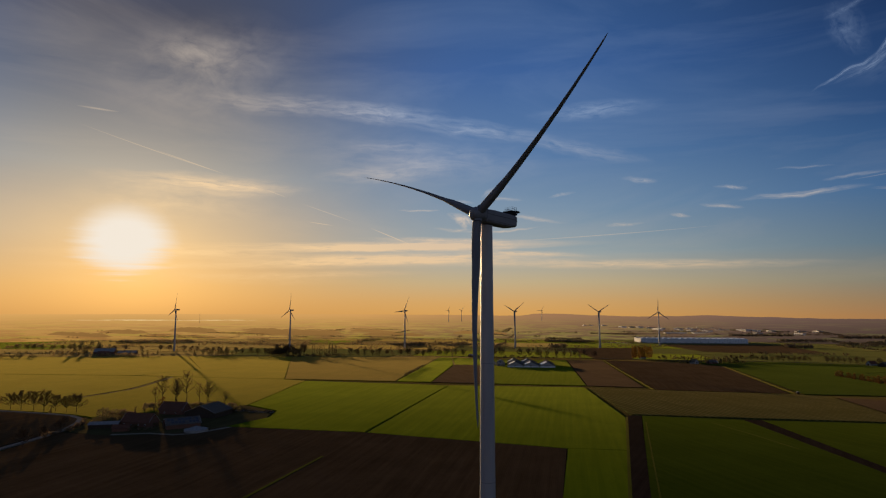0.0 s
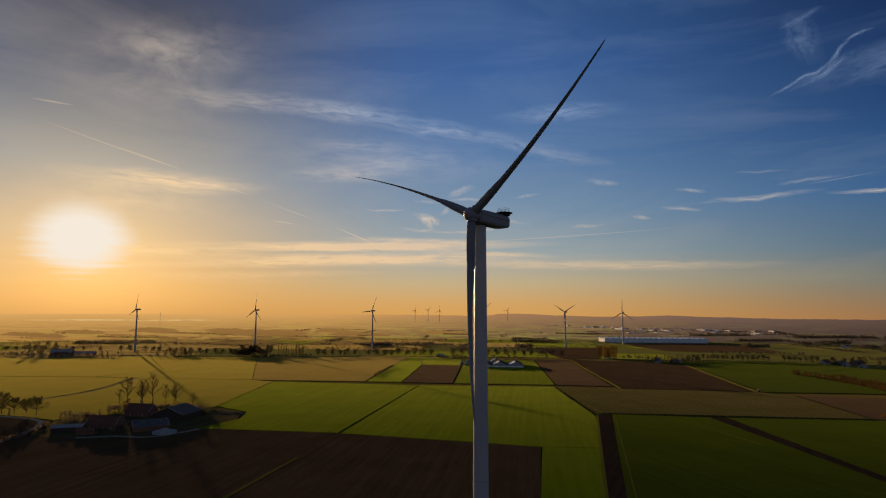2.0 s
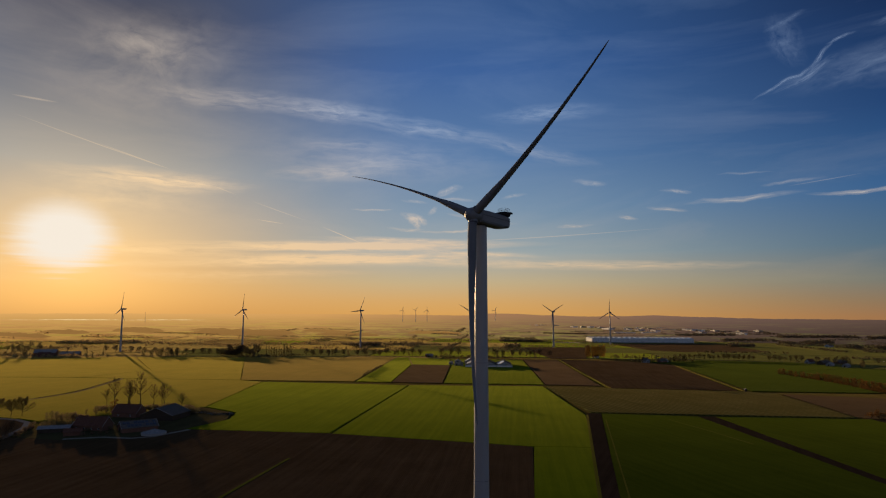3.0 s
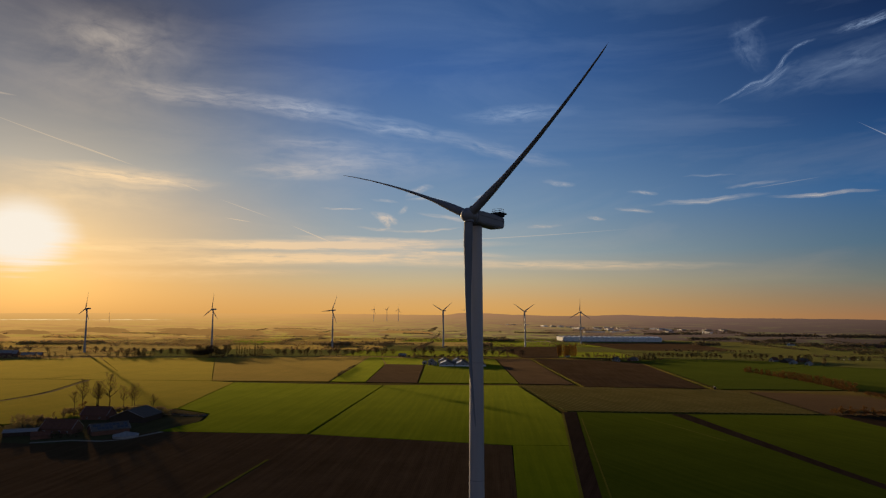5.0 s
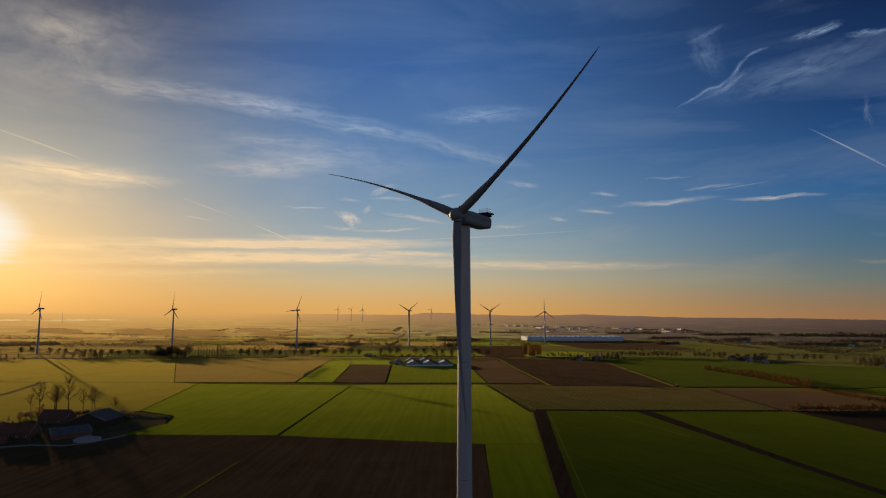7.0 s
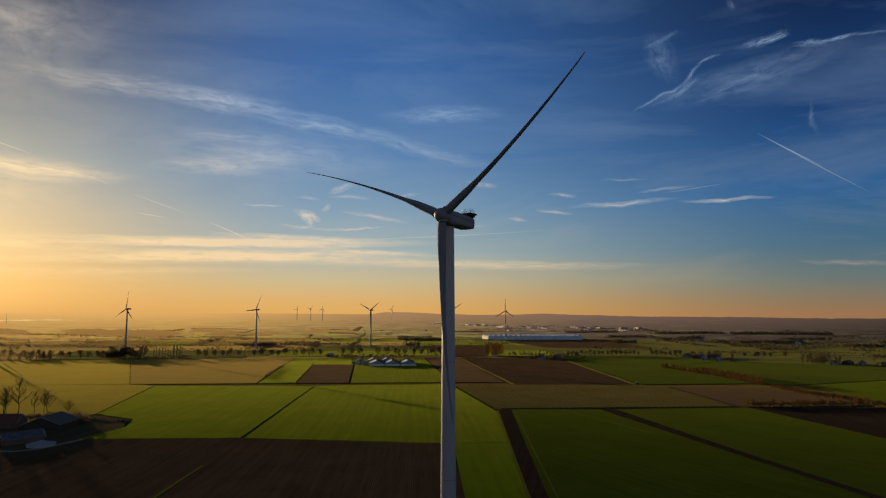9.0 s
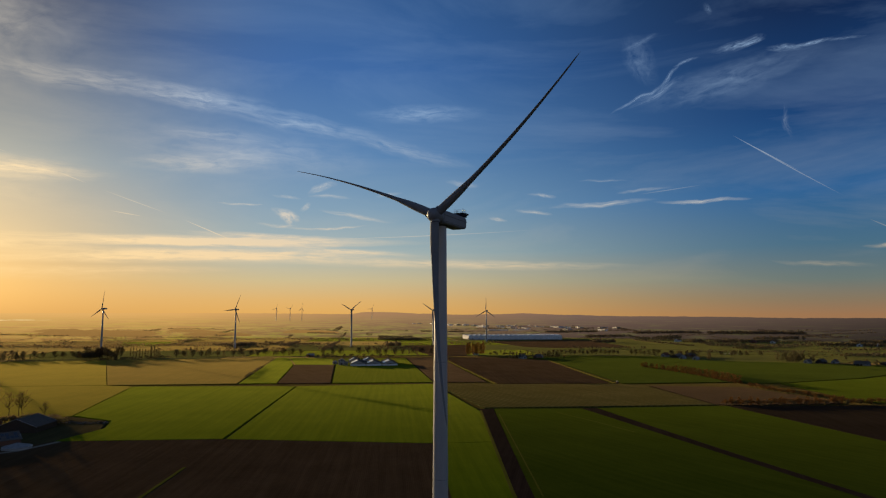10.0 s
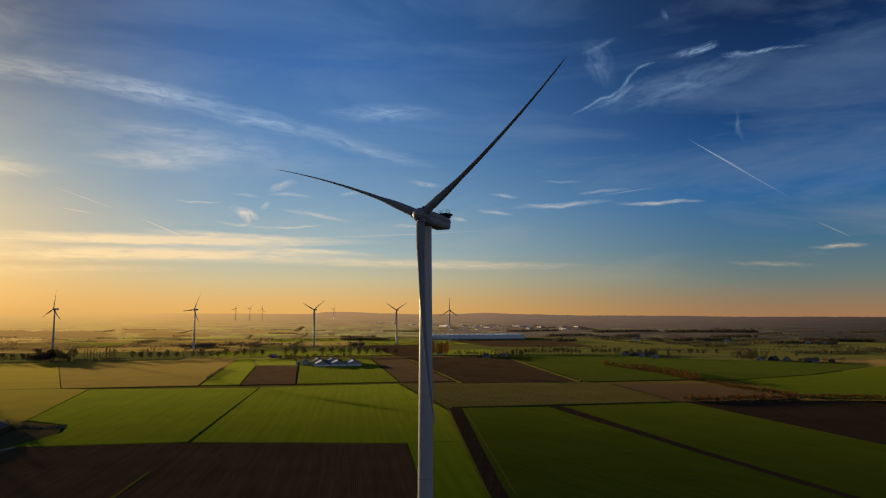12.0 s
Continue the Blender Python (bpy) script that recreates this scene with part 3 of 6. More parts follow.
def strip(name, pts, width, mat, label, z=0.06, category="track"):
    """A flat ribbon along a line of points: road, track or verge, with thickness."""
    pts = [Vector(p) for p in pts]
    V, F = [], []
    for i, p in enumerate(pts):
        d = (pts[min(i + 1, len(pts) - 1)] - pts[max(i - 1, 0)]).normalized()
        o = Vector((-d.y, d.x)) * (width / 2)
        V += [(p.x + o.x, p.y + o.y, z), (p.x - o.x, p.y - o.y, z), (p.x + o.x * 1.05, p.y + o.y * 1.05, -0.9), (p.x - o.x * 1.05, p.y - o.y * 1.05, -0.9)]
    for i in range(len(pts) - 1):
        a, b = 4 * i, 4 * i + 4
        F += [(a + 1, b + 1, b, a), (a, b, b + 2, a + 2), (b + 1, a + 1, a + 3, b + 3)]
    return tagged(solid(name, V, F, mat), label, category, kind="structure")


ground = solid("ground", [(-2800 * math.cos(i * math.pi / 48), -100 + 2800 * math.sin(i * math.pi / 48), -0.8) for i in range(96)], [tuple(range(95, -1, -1))], M_GROUND)
tagged(ground, "flat farmland with dark grassy ditch beds between fields", "ground", kind="structure")

FIELDS = [
    ("field_ploughed", M_PLOUGH, "freshly ploughed dark clay field", [(-186, 351), (-68, 325), (77, 266.5), (50, 148), (-42, -250), (-640, -250), (-305, 246), (-305, 325), (-250, 308), (-215, 322)]),
    ("field_wheat", M_WHEAT, "bright green field of young wheat", [(-185, 353.5), (-70, 329), (2.5, 660), (-194, 714), (-203, 478), (-165, 440), (-162, 400)]),
    ("field_wheat_wide", M_WHEAT, "bright green field of young wheat with drill lines", [(-66, 327), (78, 269.5), (120, 262.5), (159, 403), (178, 638), (6, 660.5)]),
    ("field_strip", M_WHEAT, "narrow green strip beside the ploughed field", [(80, 267), (119, 260), (84, 148), (30, -40), (-22, -250), (-40, -250), (52, 148)]),
    ("field_black_strip", M_CLAY, "narrow strip of dark turned soil", [(165.5, 412), (177, 411), (95, 148), (44, -20), (-12, -250), (-18, -250), (36, -40), (86.5, 148)]),
    ("field_pasture", M_GRASS_DARK, "dark green pasture", [(178.8, 410), (261, 388), (250, 173), (246, 62), (200, -250), (-10.2, -250), (45.8, -20), (96.8, 148)]),
    ("field_soil_strip", M_CLAY, "strip of dark brown soil between pastures", [(263, 387.5), (276, 386), (258.5, 170), (253, 62), (214, -250), (202, -250), (247.5, 62), (251.5, 173)]),
    ("field_pasture_right", M_GRASS_DARK, "dark green pasture beside a hedge", [(279, 385), (411, 362), (400, 250), (391, 143), (340, -250), (216, -250), (255, 62), (260.5, 170)]),
    ("field_dark_soil", M_CLAY, "dark ploughed field behind the autumn hedge", [(414, 360), (552, 324), (700, 262), (900, 150), (1000, -250), (343, -250), (393, 143)]),
    ("field_striped", M_STRIPED, "stubble field with pale stripes", [(184, 636.5), (258, 613), (411, 574), (440, 545), (404, 374), (172, 420)]),
    ("field_brown", M_SOIL, "bare brown field beside the hedge", [(446, 541), (552, 492), (548, 428), (552, 372), (540, 345), (415, 367), (412, 378)]),
    ("field_brown_mid", M_SOIL, "bare reddish brown field", [(262, 1132), (331, 1132), (257, 643), (189, 661)]),
    ("field_dark_mid", M_PLOUGH, "large dark ploughed field", [(343, 1131), (440, 1095), (517, 992), (411, 581), (266, 619)]),
    ("field_beyond_road", M_PLOUGH, "dark field beyond the tree-lined road", [(330, 1170), (405, 1162), (575, 1640), (372, 1640)]),
    ("field_dark_far", M_PLOUGH, "dark ploughed field in front of the distribution hall", [(712, 1850), (1000, 1880), (1084, 1814), (980, 1410), (748, 1406), (690, 1470)]),
    ("field_hazy_plough", M_HAZE_SOIL, "brown ploughed field lightened for golden haze", [(-575, 1766), (-402, 1719), (-464, 2137), (-663, 2191)]),
    ("field_meadow_right", M_MEADOW, "wide dark green meadow behind the ploughed field", [(526, 990), (500, 1100), (600, 1120), (830, 1030), (812, 905), (622, 815), (604, 645), (575, 548), (428, 574)]),
    ("field_stubble", M_STUBBLE, "pale stubble field with long tree shadows", [(-326, 1213), (-5, 1218), (-71, 714), (-229, 741)]),
    ("field_green_left", M_GRASS, "green field with tree shadows across it", [(-231.5, 741.5), (-328.5, 1213), (-560, 1235), (-410, 905), (-466, 789), (-345, 760)]),
    ("field_far_left", M_GRASS, "green field in golden haze", [(-470, 789), (-414, 907), (-566, 1236), (-780, 1190), (-1150, 1250), (-900, 829)]),
    ("field_meadow_left", M_GRASS, "sunlit meadow left of the winding path", [(-402, 769), (-391, 636), (-408, 537), (-402, 470), (-378, 427), (-445, 447), (-800, 514), (-1100, 700), (-900, 824), (-474, 783)]),
    ("field_meadow_farm", M_GRASS, "sunlit meadow behind the farm", [(-398, 768), (-345, 757), (-233, 737), (-197, 716), (-206, 478), (-250, 440), (-300, 424), (-322, 400), (-345, 414), (-372, 425), (-398, 470), (-404, 536), (-386, 636)]),
    ("field_brown_small", M_SOIL, "small bare brown field", [(24, 1012), (92, 992), (50, 686.5), (-17, 702)]),
    ("field_green_small", M_WHEAT, "narrow green field beside a bushy ditch", [(-1, 1214), (22, 1210), (20, 1014), (-20, 704), (-66, 714)]),
    ("field_barns", M_SHORT_GRASS, "green field in front of the barns", [(54, 686), (186, 663), (257, 1130), (110, 1150), (97, 991)]),
    ("field_green_back", M_WHEAT, "small green field behind the brown one", [(25, 1210), (106, 1150), (94, 995), (26, 1015)]),
    ("field_black_left", M_PLOUGH, "dark field inside the bend of the lane", [(-430, 432), (-372, 414), (-330, 398), (-312, 372), (-312, 334), (-320, 262), (-700, -150), (-900, 300)]),
    # Shade over this field is painted in through the dark meadow colour.
    ("field_right_band", M_MEADOW, "green field with shade put into its dark colour", [(628, 812), (818, 902), (960, 780), (1060, 690), (1040, 610), (800, 540), (622, 520), (582, 545), (612, 645)]),
    ("field_right_bright", M_GRASS_DARK, "green field with lighter mown bands", [(805, 532), (1045, 602), (1300, 560), (1500, 300), (1300, -100), (900, 160), (705, 268), (575, 345), (600, 420), (630, 512)]),
    ("farmyard", M_YARD, "worn grass and dark earth of a farmyard", [(-248, 306), (-304, 330), (-306, 372), (-318, 396), (-300, 420), (-250, 436), (-208, 474), (-170, 438), (-166, 398), (-188, 352), (-217, 324)]),
]
for name, mat, label, pts in FIELDS:
    slab(name, pts, mat, label)



def furrows(name, pts, heading, pitch, height, mat, label):
    """Turned soil: rows of uneven ridges along a heading (degrees from +y), cut off at the field's edge."""
    rng = random.Random(8)
    a = radians(heading)
    d, o = Vector((math.sin(a), math.cos(a))), Vector((math.cos(a), -math.sin(a)))
    poly = [(Vector(p).dot(o), Vector(p).dot(d)) for p in pts]
    V, F = [], []
    u = min(p[0] for p in poly) + pitch
    while u < max(p[0] for p in poly) - pitch:
        cuts = sorted(b0 + (b1 - b0) * (u - a0) / (a1 - a0) for (a0, b0), (a1, b1) in zip(poly, poly[1:] + poly[:1]) if (a0 > u) != (a1 > u))
        for lo, hi in zip(cuts[::2], cuts[1::2]):
            n = max(1, int((hi - lo) / 11))
            k = len(V)
            for i in range(n + 1):
                v = lo + (hi - lo) * i / n
                h = height * rng.uniform(0.65, 1.25)
                for du, z in ((-0.5, 0.0), (rng.uniform(-0.15, 0.15), h), (0.5, 0.0)):
                    p = o * (u + du * pitch) + d * v
                    V.append((p.x, p.y, 0.01 + z))
            for i in range(n):
                q = k + 3 * i
                F += [(q, q + 1, q + 4, q + 3), (q + 1, q + 2, q + 5, q + 4)]
        u += pitch
    return tagged(solid(name, V, [f[::-1] for f in F], mat), label, "soil", kind="stuff")


plough = [p for p in FIELDS if p[0] == "field_ploughed"][0][3]
furrows("furrows", [(max(-420.0, x), max(-120.0, y)) for x, y in plough], 12.9, 0.95, 0.035, M_PLOUGH, "rows of turned dark clay across the ploughed field")
strip("path_grass", [(-110, 148), (-87, 242)], 2.0, M_VERGE, "grassy line across the ploughed field", z=0.2)
strip("path_field", [(337, 1131), (300, 890), (261, 617)], 3.4, M_VERGE, "grass track between two ploughed fields")
strip("path_meadow", [(521, 992), (470, 790), (418, 578)], 4.6, M_VERGE, "pale rough grass track along the ploughed field")
strip("path_winding", [(-408, 531), (-389, 600), (-389, 640), (-401, 766)], 2.6, M_GRAVEL, "pale winding farm track")
strip("ditch_winding", [(-412, 531), (-393, 600), (-393, 640), (-405, 766)], 2.4, M_CLAY, "dark ditch beside the winding track", z=0.03, category="ditch")
strip("path_beside_ditch", [(162.2, 405), (82.8, 140), (28.6, -60)], 2.0, M_VERGE, "grass verge beside a straight ditch", z=0.02)
strip("tractor_track", [(170, 376), (125, 228), (94, 126)], 1.0, M_VERGE, "worn tractor track across the pasture", z=0.03)
strip("tractor_track", [(227, 374), (234, 323), (240, 265)], 1.2, M_VERGE, "worn tractor track across the pasture", z=0.03)
strip("yard_path", [(-262, 316), (-236, 322), (-214, 316), (-200, 322), (-182, 350)], 4.5, M_GRAVEL, "pale concrete path round the farmyard")
strip("lane", [(-700, -120), (-400, 150), (-313, 250), (-309, 310), (-311, 340), (-317, 368), (-327, 391), (-344, 407), (-372, 419), (-440, 440), (-800, 505)], 4.6, M_LANE, "narrow pale grey country lane bending past the farm", category="road")
strip("road", [(-1100, 1330), (-480, 1265), (-200, 1250), (60, 1238), (300, 1205), (470, 1150), (640, 1125), (860, 1010)], 6.0, M_ASPHALT, "tree-lined country road", category="road")


# far fields: a patchwork of meadows, stubble and bare soil out to the hills
def far_fields(name, mat, cells, label):
    V, F = [], []
    for c in cells:
        k = len(V)
        V += [(p[0], p[1], -0.3) for p in c] + [(p[0], p[1], -0.9) for p in c]
        F += [(k, k + 1, k + 2, k + 3)] + [(k + i, k + 4 + i, k + 4 + (i + 1) % 4, k + (i + 1) % 4) for i in range(4)]
    return tagged(solid(name, V, F, mat), label, "fields", kind="stuff")


def inside(x, y, poly):
    hit = False
    for (ax, ay), (bx, by) in zip(poly, poly[1:] + poly[:1]):
        if (ay > y) != (by > y) and x < (bx - ax) * (y - ay) / (by - ay) + ax:
            hit = not hit
    return hit


NEAR = [(-1170, 1262), (-560, 1256), (60, 1248), (300, 1215), (345, 1170), (365, 1650), (585, 1650), (470, 1160), (645, 1140), (870, 1020), (1080, 700), (1330, 570), (1600, 300), (1400, -400), (-1500, -400), (-1500, 800)]
rng = random.Random(5)
cells = {0: [], 1: [], 2: [], 3: [], 4: []}
A, Bv = Vector((0.976, -0.216)), Vector((0.216, 0.976))
v = 500.0
rowi = 0
while v < 2800:
    dv = rng.uniform(120, 230) * (1 + v / 4000)
    u = -4600.0 + rng.uniform(0, 200)
    while u < 4800:
        du = rng.uniform(140, 420) * (1 + v / 6000)
        c = [A * (u + 3) + Bv * (v + 3), A * (u + du - 3) + Bv * (v + 3), A * (u + du - 3) + Bv * (v + dv - 3), A * (u + 3) + Bv * (v + dv - 3)]
        if any(not inside(p.x, p.y, NEAR) for p in c) and all( p.length < 2700 for p in c):
            mid = (c[0] + c[2]) / 2
            bearing = math.degrees(math.atan2(mid.x, mid.y + 100))
            # cell tones by bearing imitate golden haze sunward, dimmer ground away from it
            odds = (5, 1, 1, 3, 1) if bearing < 0 and mid.length < 2000 else (3, 4, 1, 0, 2) if bearing < 10 and mid.length < 2000 else (0, 1, 0, 0, 9) if bearing < 27 and mid.length < 2000 else (4, 2, 1, 2, 3) if bearing < 4 else (4, 2, 2, 1, 4) if bearing < 17 else (0, 0, 1, 0, 9)
            cells[rng.choices((0, 1, 2, 3, 4), odds)[0]].append(c)
        u += du
    v += dv
for i in range(144):
    a0, a1 = radians(-180 + 2.5 * i), radians(-180 + 2.5 * (i + 1))
    cells[((3, 0, 2, 0) if i < 74 else (4, 4, 2, 0) if i < 79 else (4, 2, 4, 4))[(i * 7) % 4]].append([Vector((r * math.sin(a), -100 + r * math.cos(a))) for r, a in ((2756, a0), (2756, a1), (2610, a1), (2610, a0))][::-1])
far_fields("far_pastures", M_FAR_GREEN, cells[4], "patchwork of pastures in haze-muted green below the hills")
far_fields("far_meadows", M_FAR_MEADOW, cells[0], "patchwork of meadows with haze muting their green")
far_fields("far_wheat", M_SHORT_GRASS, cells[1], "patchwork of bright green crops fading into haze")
far_fields("far_soil", M_HAZE_SOIL, cells[2], "patchwork of bare brown fields lightened as if by haze")
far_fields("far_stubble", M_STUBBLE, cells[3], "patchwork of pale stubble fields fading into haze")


V, F = [], []
for i in range(97):
    a = radians(-60 + 130 * i / 96)
    for r in (2000.0, 2756.0):
        V.append((r * math.sin(a), -100 + r * math.cos(a), -0.5))
for i in range(96):
    F.append((2 * i, 2 * i + 1, 2 * i + 3, 2 * i + 2))
tagged(solid("far_grassland", V, [f[::-1] for f in F], M_FAR_MEADOW), "haze-muted grass banks between the far fields", "grassland", kind="structure")


# the last ridge of woods and low hills, closing the plain
PLAIN_END = 2450.0
RIDGE = [(-180, 92), (-34, 91), (-20, 95), (-9, 98), (0, 97), (7.6, 92), (9.3, 108), (11.2, 107), (14.5, 96), (18.2, 89), (21.5, 93), (23.7, 99), (27.3, 89), (33, 79), (40, 77), (46, 70), (52, 71), (60, 67), (90, 80), (180, 92)]


def ridge_height(az):
    """Height of the skyline by bearing, with the uneven tops of far woods."""
    for (a0, z0), (a1, z1) in zip(RIDGE, RIDGE[1:]):
        if a0 <= az <= a1:
            f = (az - a0) / (a1 - a0)
            f = f * f * (3 - 2 * f)
            return z0 + (z1 - z0) * f + 2.2 * noise.noise((az * 1.1, 0, 0)) + 1.6 * noise.noise((az * 4.1, 4, 0)) + 1.4 * noise.noise((az * 9.0, 9, 0))
    return 92.0


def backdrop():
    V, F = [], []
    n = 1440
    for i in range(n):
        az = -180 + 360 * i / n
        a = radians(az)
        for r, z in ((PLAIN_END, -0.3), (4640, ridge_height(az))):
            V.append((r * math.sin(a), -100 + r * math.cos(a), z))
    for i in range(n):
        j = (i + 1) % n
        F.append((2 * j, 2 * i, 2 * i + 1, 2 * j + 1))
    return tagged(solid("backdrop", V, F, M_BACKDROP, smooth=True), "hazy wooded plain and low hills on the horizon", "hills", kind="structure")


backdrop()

HAZY_WOODS = [
    # start x, y, end x, y, depth, height
    (-860, 2520, -450, 2420, 190, 15), (-1180, 2560, -990, 2500, 110, 16), (-900, 2700, -700, 2640, 60, 14), (-330, 2500, -60, 2450, 70, 12), (-1400, 2420, -1220, 2360, 90, 13),
    (-420, 2700, -180, 2640, 60, 13), (-1500, 2250, -1250, 2180, 60, 12), (60, 2620, 300, 2560, 50, 11),
]


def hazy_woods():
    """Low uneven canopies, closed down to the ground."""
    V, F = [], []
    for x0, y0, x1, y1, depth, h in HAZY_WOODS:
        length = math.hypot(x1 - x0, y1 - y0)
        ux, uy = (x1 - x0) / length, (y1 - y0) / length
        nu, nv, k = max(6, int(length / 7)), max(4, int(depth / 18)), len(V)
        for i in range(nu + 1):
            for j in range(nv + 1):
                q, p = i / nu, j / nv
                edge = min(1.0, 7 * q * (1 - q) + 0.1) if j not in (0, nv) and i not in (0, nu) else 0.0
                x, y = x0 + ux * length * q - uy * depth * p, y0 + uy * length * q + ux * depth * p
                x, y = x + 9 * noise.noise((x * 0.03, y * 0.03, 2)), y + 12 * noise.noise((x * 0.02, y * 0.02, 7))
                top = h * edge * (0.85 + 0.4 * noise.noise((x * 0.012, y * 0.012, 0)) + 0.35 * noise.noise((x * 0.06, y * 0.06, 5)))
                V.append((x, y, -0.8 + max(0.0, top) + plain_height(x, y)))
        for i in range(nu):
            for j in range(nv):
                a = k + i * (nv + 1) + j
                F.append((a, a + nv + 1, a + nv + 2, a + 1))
    return tagged(solid("backdrop_woods", V, F, M_HAZEWOOD, smooth=True), "low glowing woods, golden haze painted in, at the foot of the distance", "woods", kind="structure")


pond = slab("pond", [(556, 1972), (640, 1958), (648, 1990), (566, 2004)], M_WATER, "bright narrow pond beside the distribution hall", top=-0.1, category="water")


def plain_height(x, y):
    """Height of the rising ground beyond the plain's end."""
    r = math.hypot(x, y + 100)
    return max(0.0, (r - PLAIN_END) / (4640 - PLAIN_END)) * 88.0


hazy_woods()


# ---- wind turbines ----
def spin(profile, n=32):
    """Surface of revolution about z from (radius, height) pairs."""
    V, F = [], []
    for r, z in profile:
        for i in range(n):
            a = 2 * math.pi * i / n
            V.append((r * math.cos(a), r * math.sin(a), z))
    for k in range(len(profile) - 1):
        for i in range(n):
            j = (i + 1) % n
            F.append((k * n + i, k * n + j, (k + 1) * n + j, (k + 1) * n + i))
    F.append(tuple((len(profile) - 1) * n + i for i in range(n)))
    return V, F


def blade_mesh(name, R, root_r, chord, steps=64, ring=28, bend=0.0, pitch=86.0):
    """Span along z, rotor axis (upwind) along x, direction of travel along y. Feathered by pitch degrees."""
    V, F = [], []
    for k in range(steps):
        s = (k / (steps - 1)) ** 1.0
        if k == steps - 1:
            s = 1.0
        z = root_r * 0.6 + s * (R - root_r * 0.6)
        t = z / R
        grow = min(1.0, max(0.0, (t - 0.03) / 0.24))
        grow = grow * grow * (3 - 2 * grow)
        taper = 1.0 - 0.82 * max(0.0, (t - 0.2) / 0.8) ** 0.85
        c = (2 * root_r) * (1 - grow) + chord * taper * grow
        thick = 1.0 * (1 - grow) + grow * (0.34 + 0.5 * (1 - t) ** 2.2)
        if t > 0.955:
            c *= math.sqrt(max(0.0, (1.0 - t) / 0.045)) * 0.97 + 0.03
        twist = radians(9.0 * (1 - t) ** 2 - 1.0 + 90 - pitch)
        sag = bend * 4 * t * (1 - t)
        for i in range(ring):
            a = 2 * math.pi * i / ring
            u = 0.5 * (1 - math.cos(a))                       # 0 leading edge, 1 trailing edge
            foil = 1.48 * (math.sqrt(max(u, 0)) * 0.2969 - 0.126 * u - 0.3516 * u * u + 0.2843 * u ** 3 - 0.1036 * u ** 4) / 0.1481 * 0.5
            hy = (foil if a <= math.pi else -foil * 0.85) * c * thick
            hx = (0.32 - u) * c
            cx, cy = 0.5 * c * math.cos(a), 0.5 * c * math.sin(a)
            px, py = hx * grow + cx * (1 - grow), hy * grow * 0.8 + cy * (1 - grow)
            V.append((px * math.cos(twist) - py * math.sin(twist), px * math.sin(twist) + py * math.cos(twist) + sag, z))
    for k in range(steps - 1):
        for i in range(ring):
            j = (i + 1) % ring
            F.append((k * ring + i, k * ring + j, (k + 1) * ring + j, (k + 1) * ring + i))
    F.append(tuple((steps - 1) * ring + i for i in range(ring)))
    F.append(tuple(reversed(range(ring))))
    me = mesh_of(name, V, F, True)
    for p in list(me.polygons)[-2:]:
        p.use_smooth = False
    return me


def superbox(x, hw, h0, h1, ring=28, p=5.0):
    """Rounded-rectangle ring in the plane of constant x."""
    out = []
    for i in range(ring):
        a = 2 * math.pi * i / ring
        c, s = math.cos(a), math.sin(a)
        r = (abs(c) ** p + abs(s) ** p) ** (-1 / p)
        out.append((x, hw * r * c, (h0 + h1) / 2 + (h1 - h0) / 2 * r * s))
    return out


def loft(rings):
    V, F = [], []
    n = len(rings[0])
    for r in rings:
        V += r
    for k in range(len(rings) - 1):
        for i in range(n):
            j = (i + 1) % n
            F.append((k * n + j, k * n + i, (k + 1) * n + i, (k + 1) * n + j))
    F.append(tuple(range(n)))
    F.append(tuple(reversed([(len(rings) - 1) * n + i for i in range(n)])))
    return V, F


def rotor_frame(hub, n, tilt, phase, cone):
    """Pose of a blade: z along the blade, x upwind, y along the travel."""
    z = Vector((0, 0, 1))
    n = Vector((n.x * math.cos(tilt), n.y * math.cos(tilt), math.sin(tilt))).normalized()
    e1 = z.cross(n).normalized()
    e2 = n.cross(e1)
    rad = e2 * math.cos(phase) + e1 * math.sin(phase)
    zz = (rad * math.cos(cone) + n * math.sin(cone)).normalized()
    xx = (n - zz * n.dot(zz)).normalized()
    yy = zz.cross(xx)
    m = Matrix((xx, yy, zz)).transposed().to_4x4()
    m.translation = hub
    return m


HUB = Vector((-2.8, -11.3, 119.0))
AXIS_AZ, AXIS_TILT, CONE, RADIUS, PHASE = radians(-49.87), radians(6.6), radians(3.93), 56.1, radians(49.2)
AXIS = Vector((math.sin(AXIS_AZ), -math.cos(AXIS_AZ), 0))


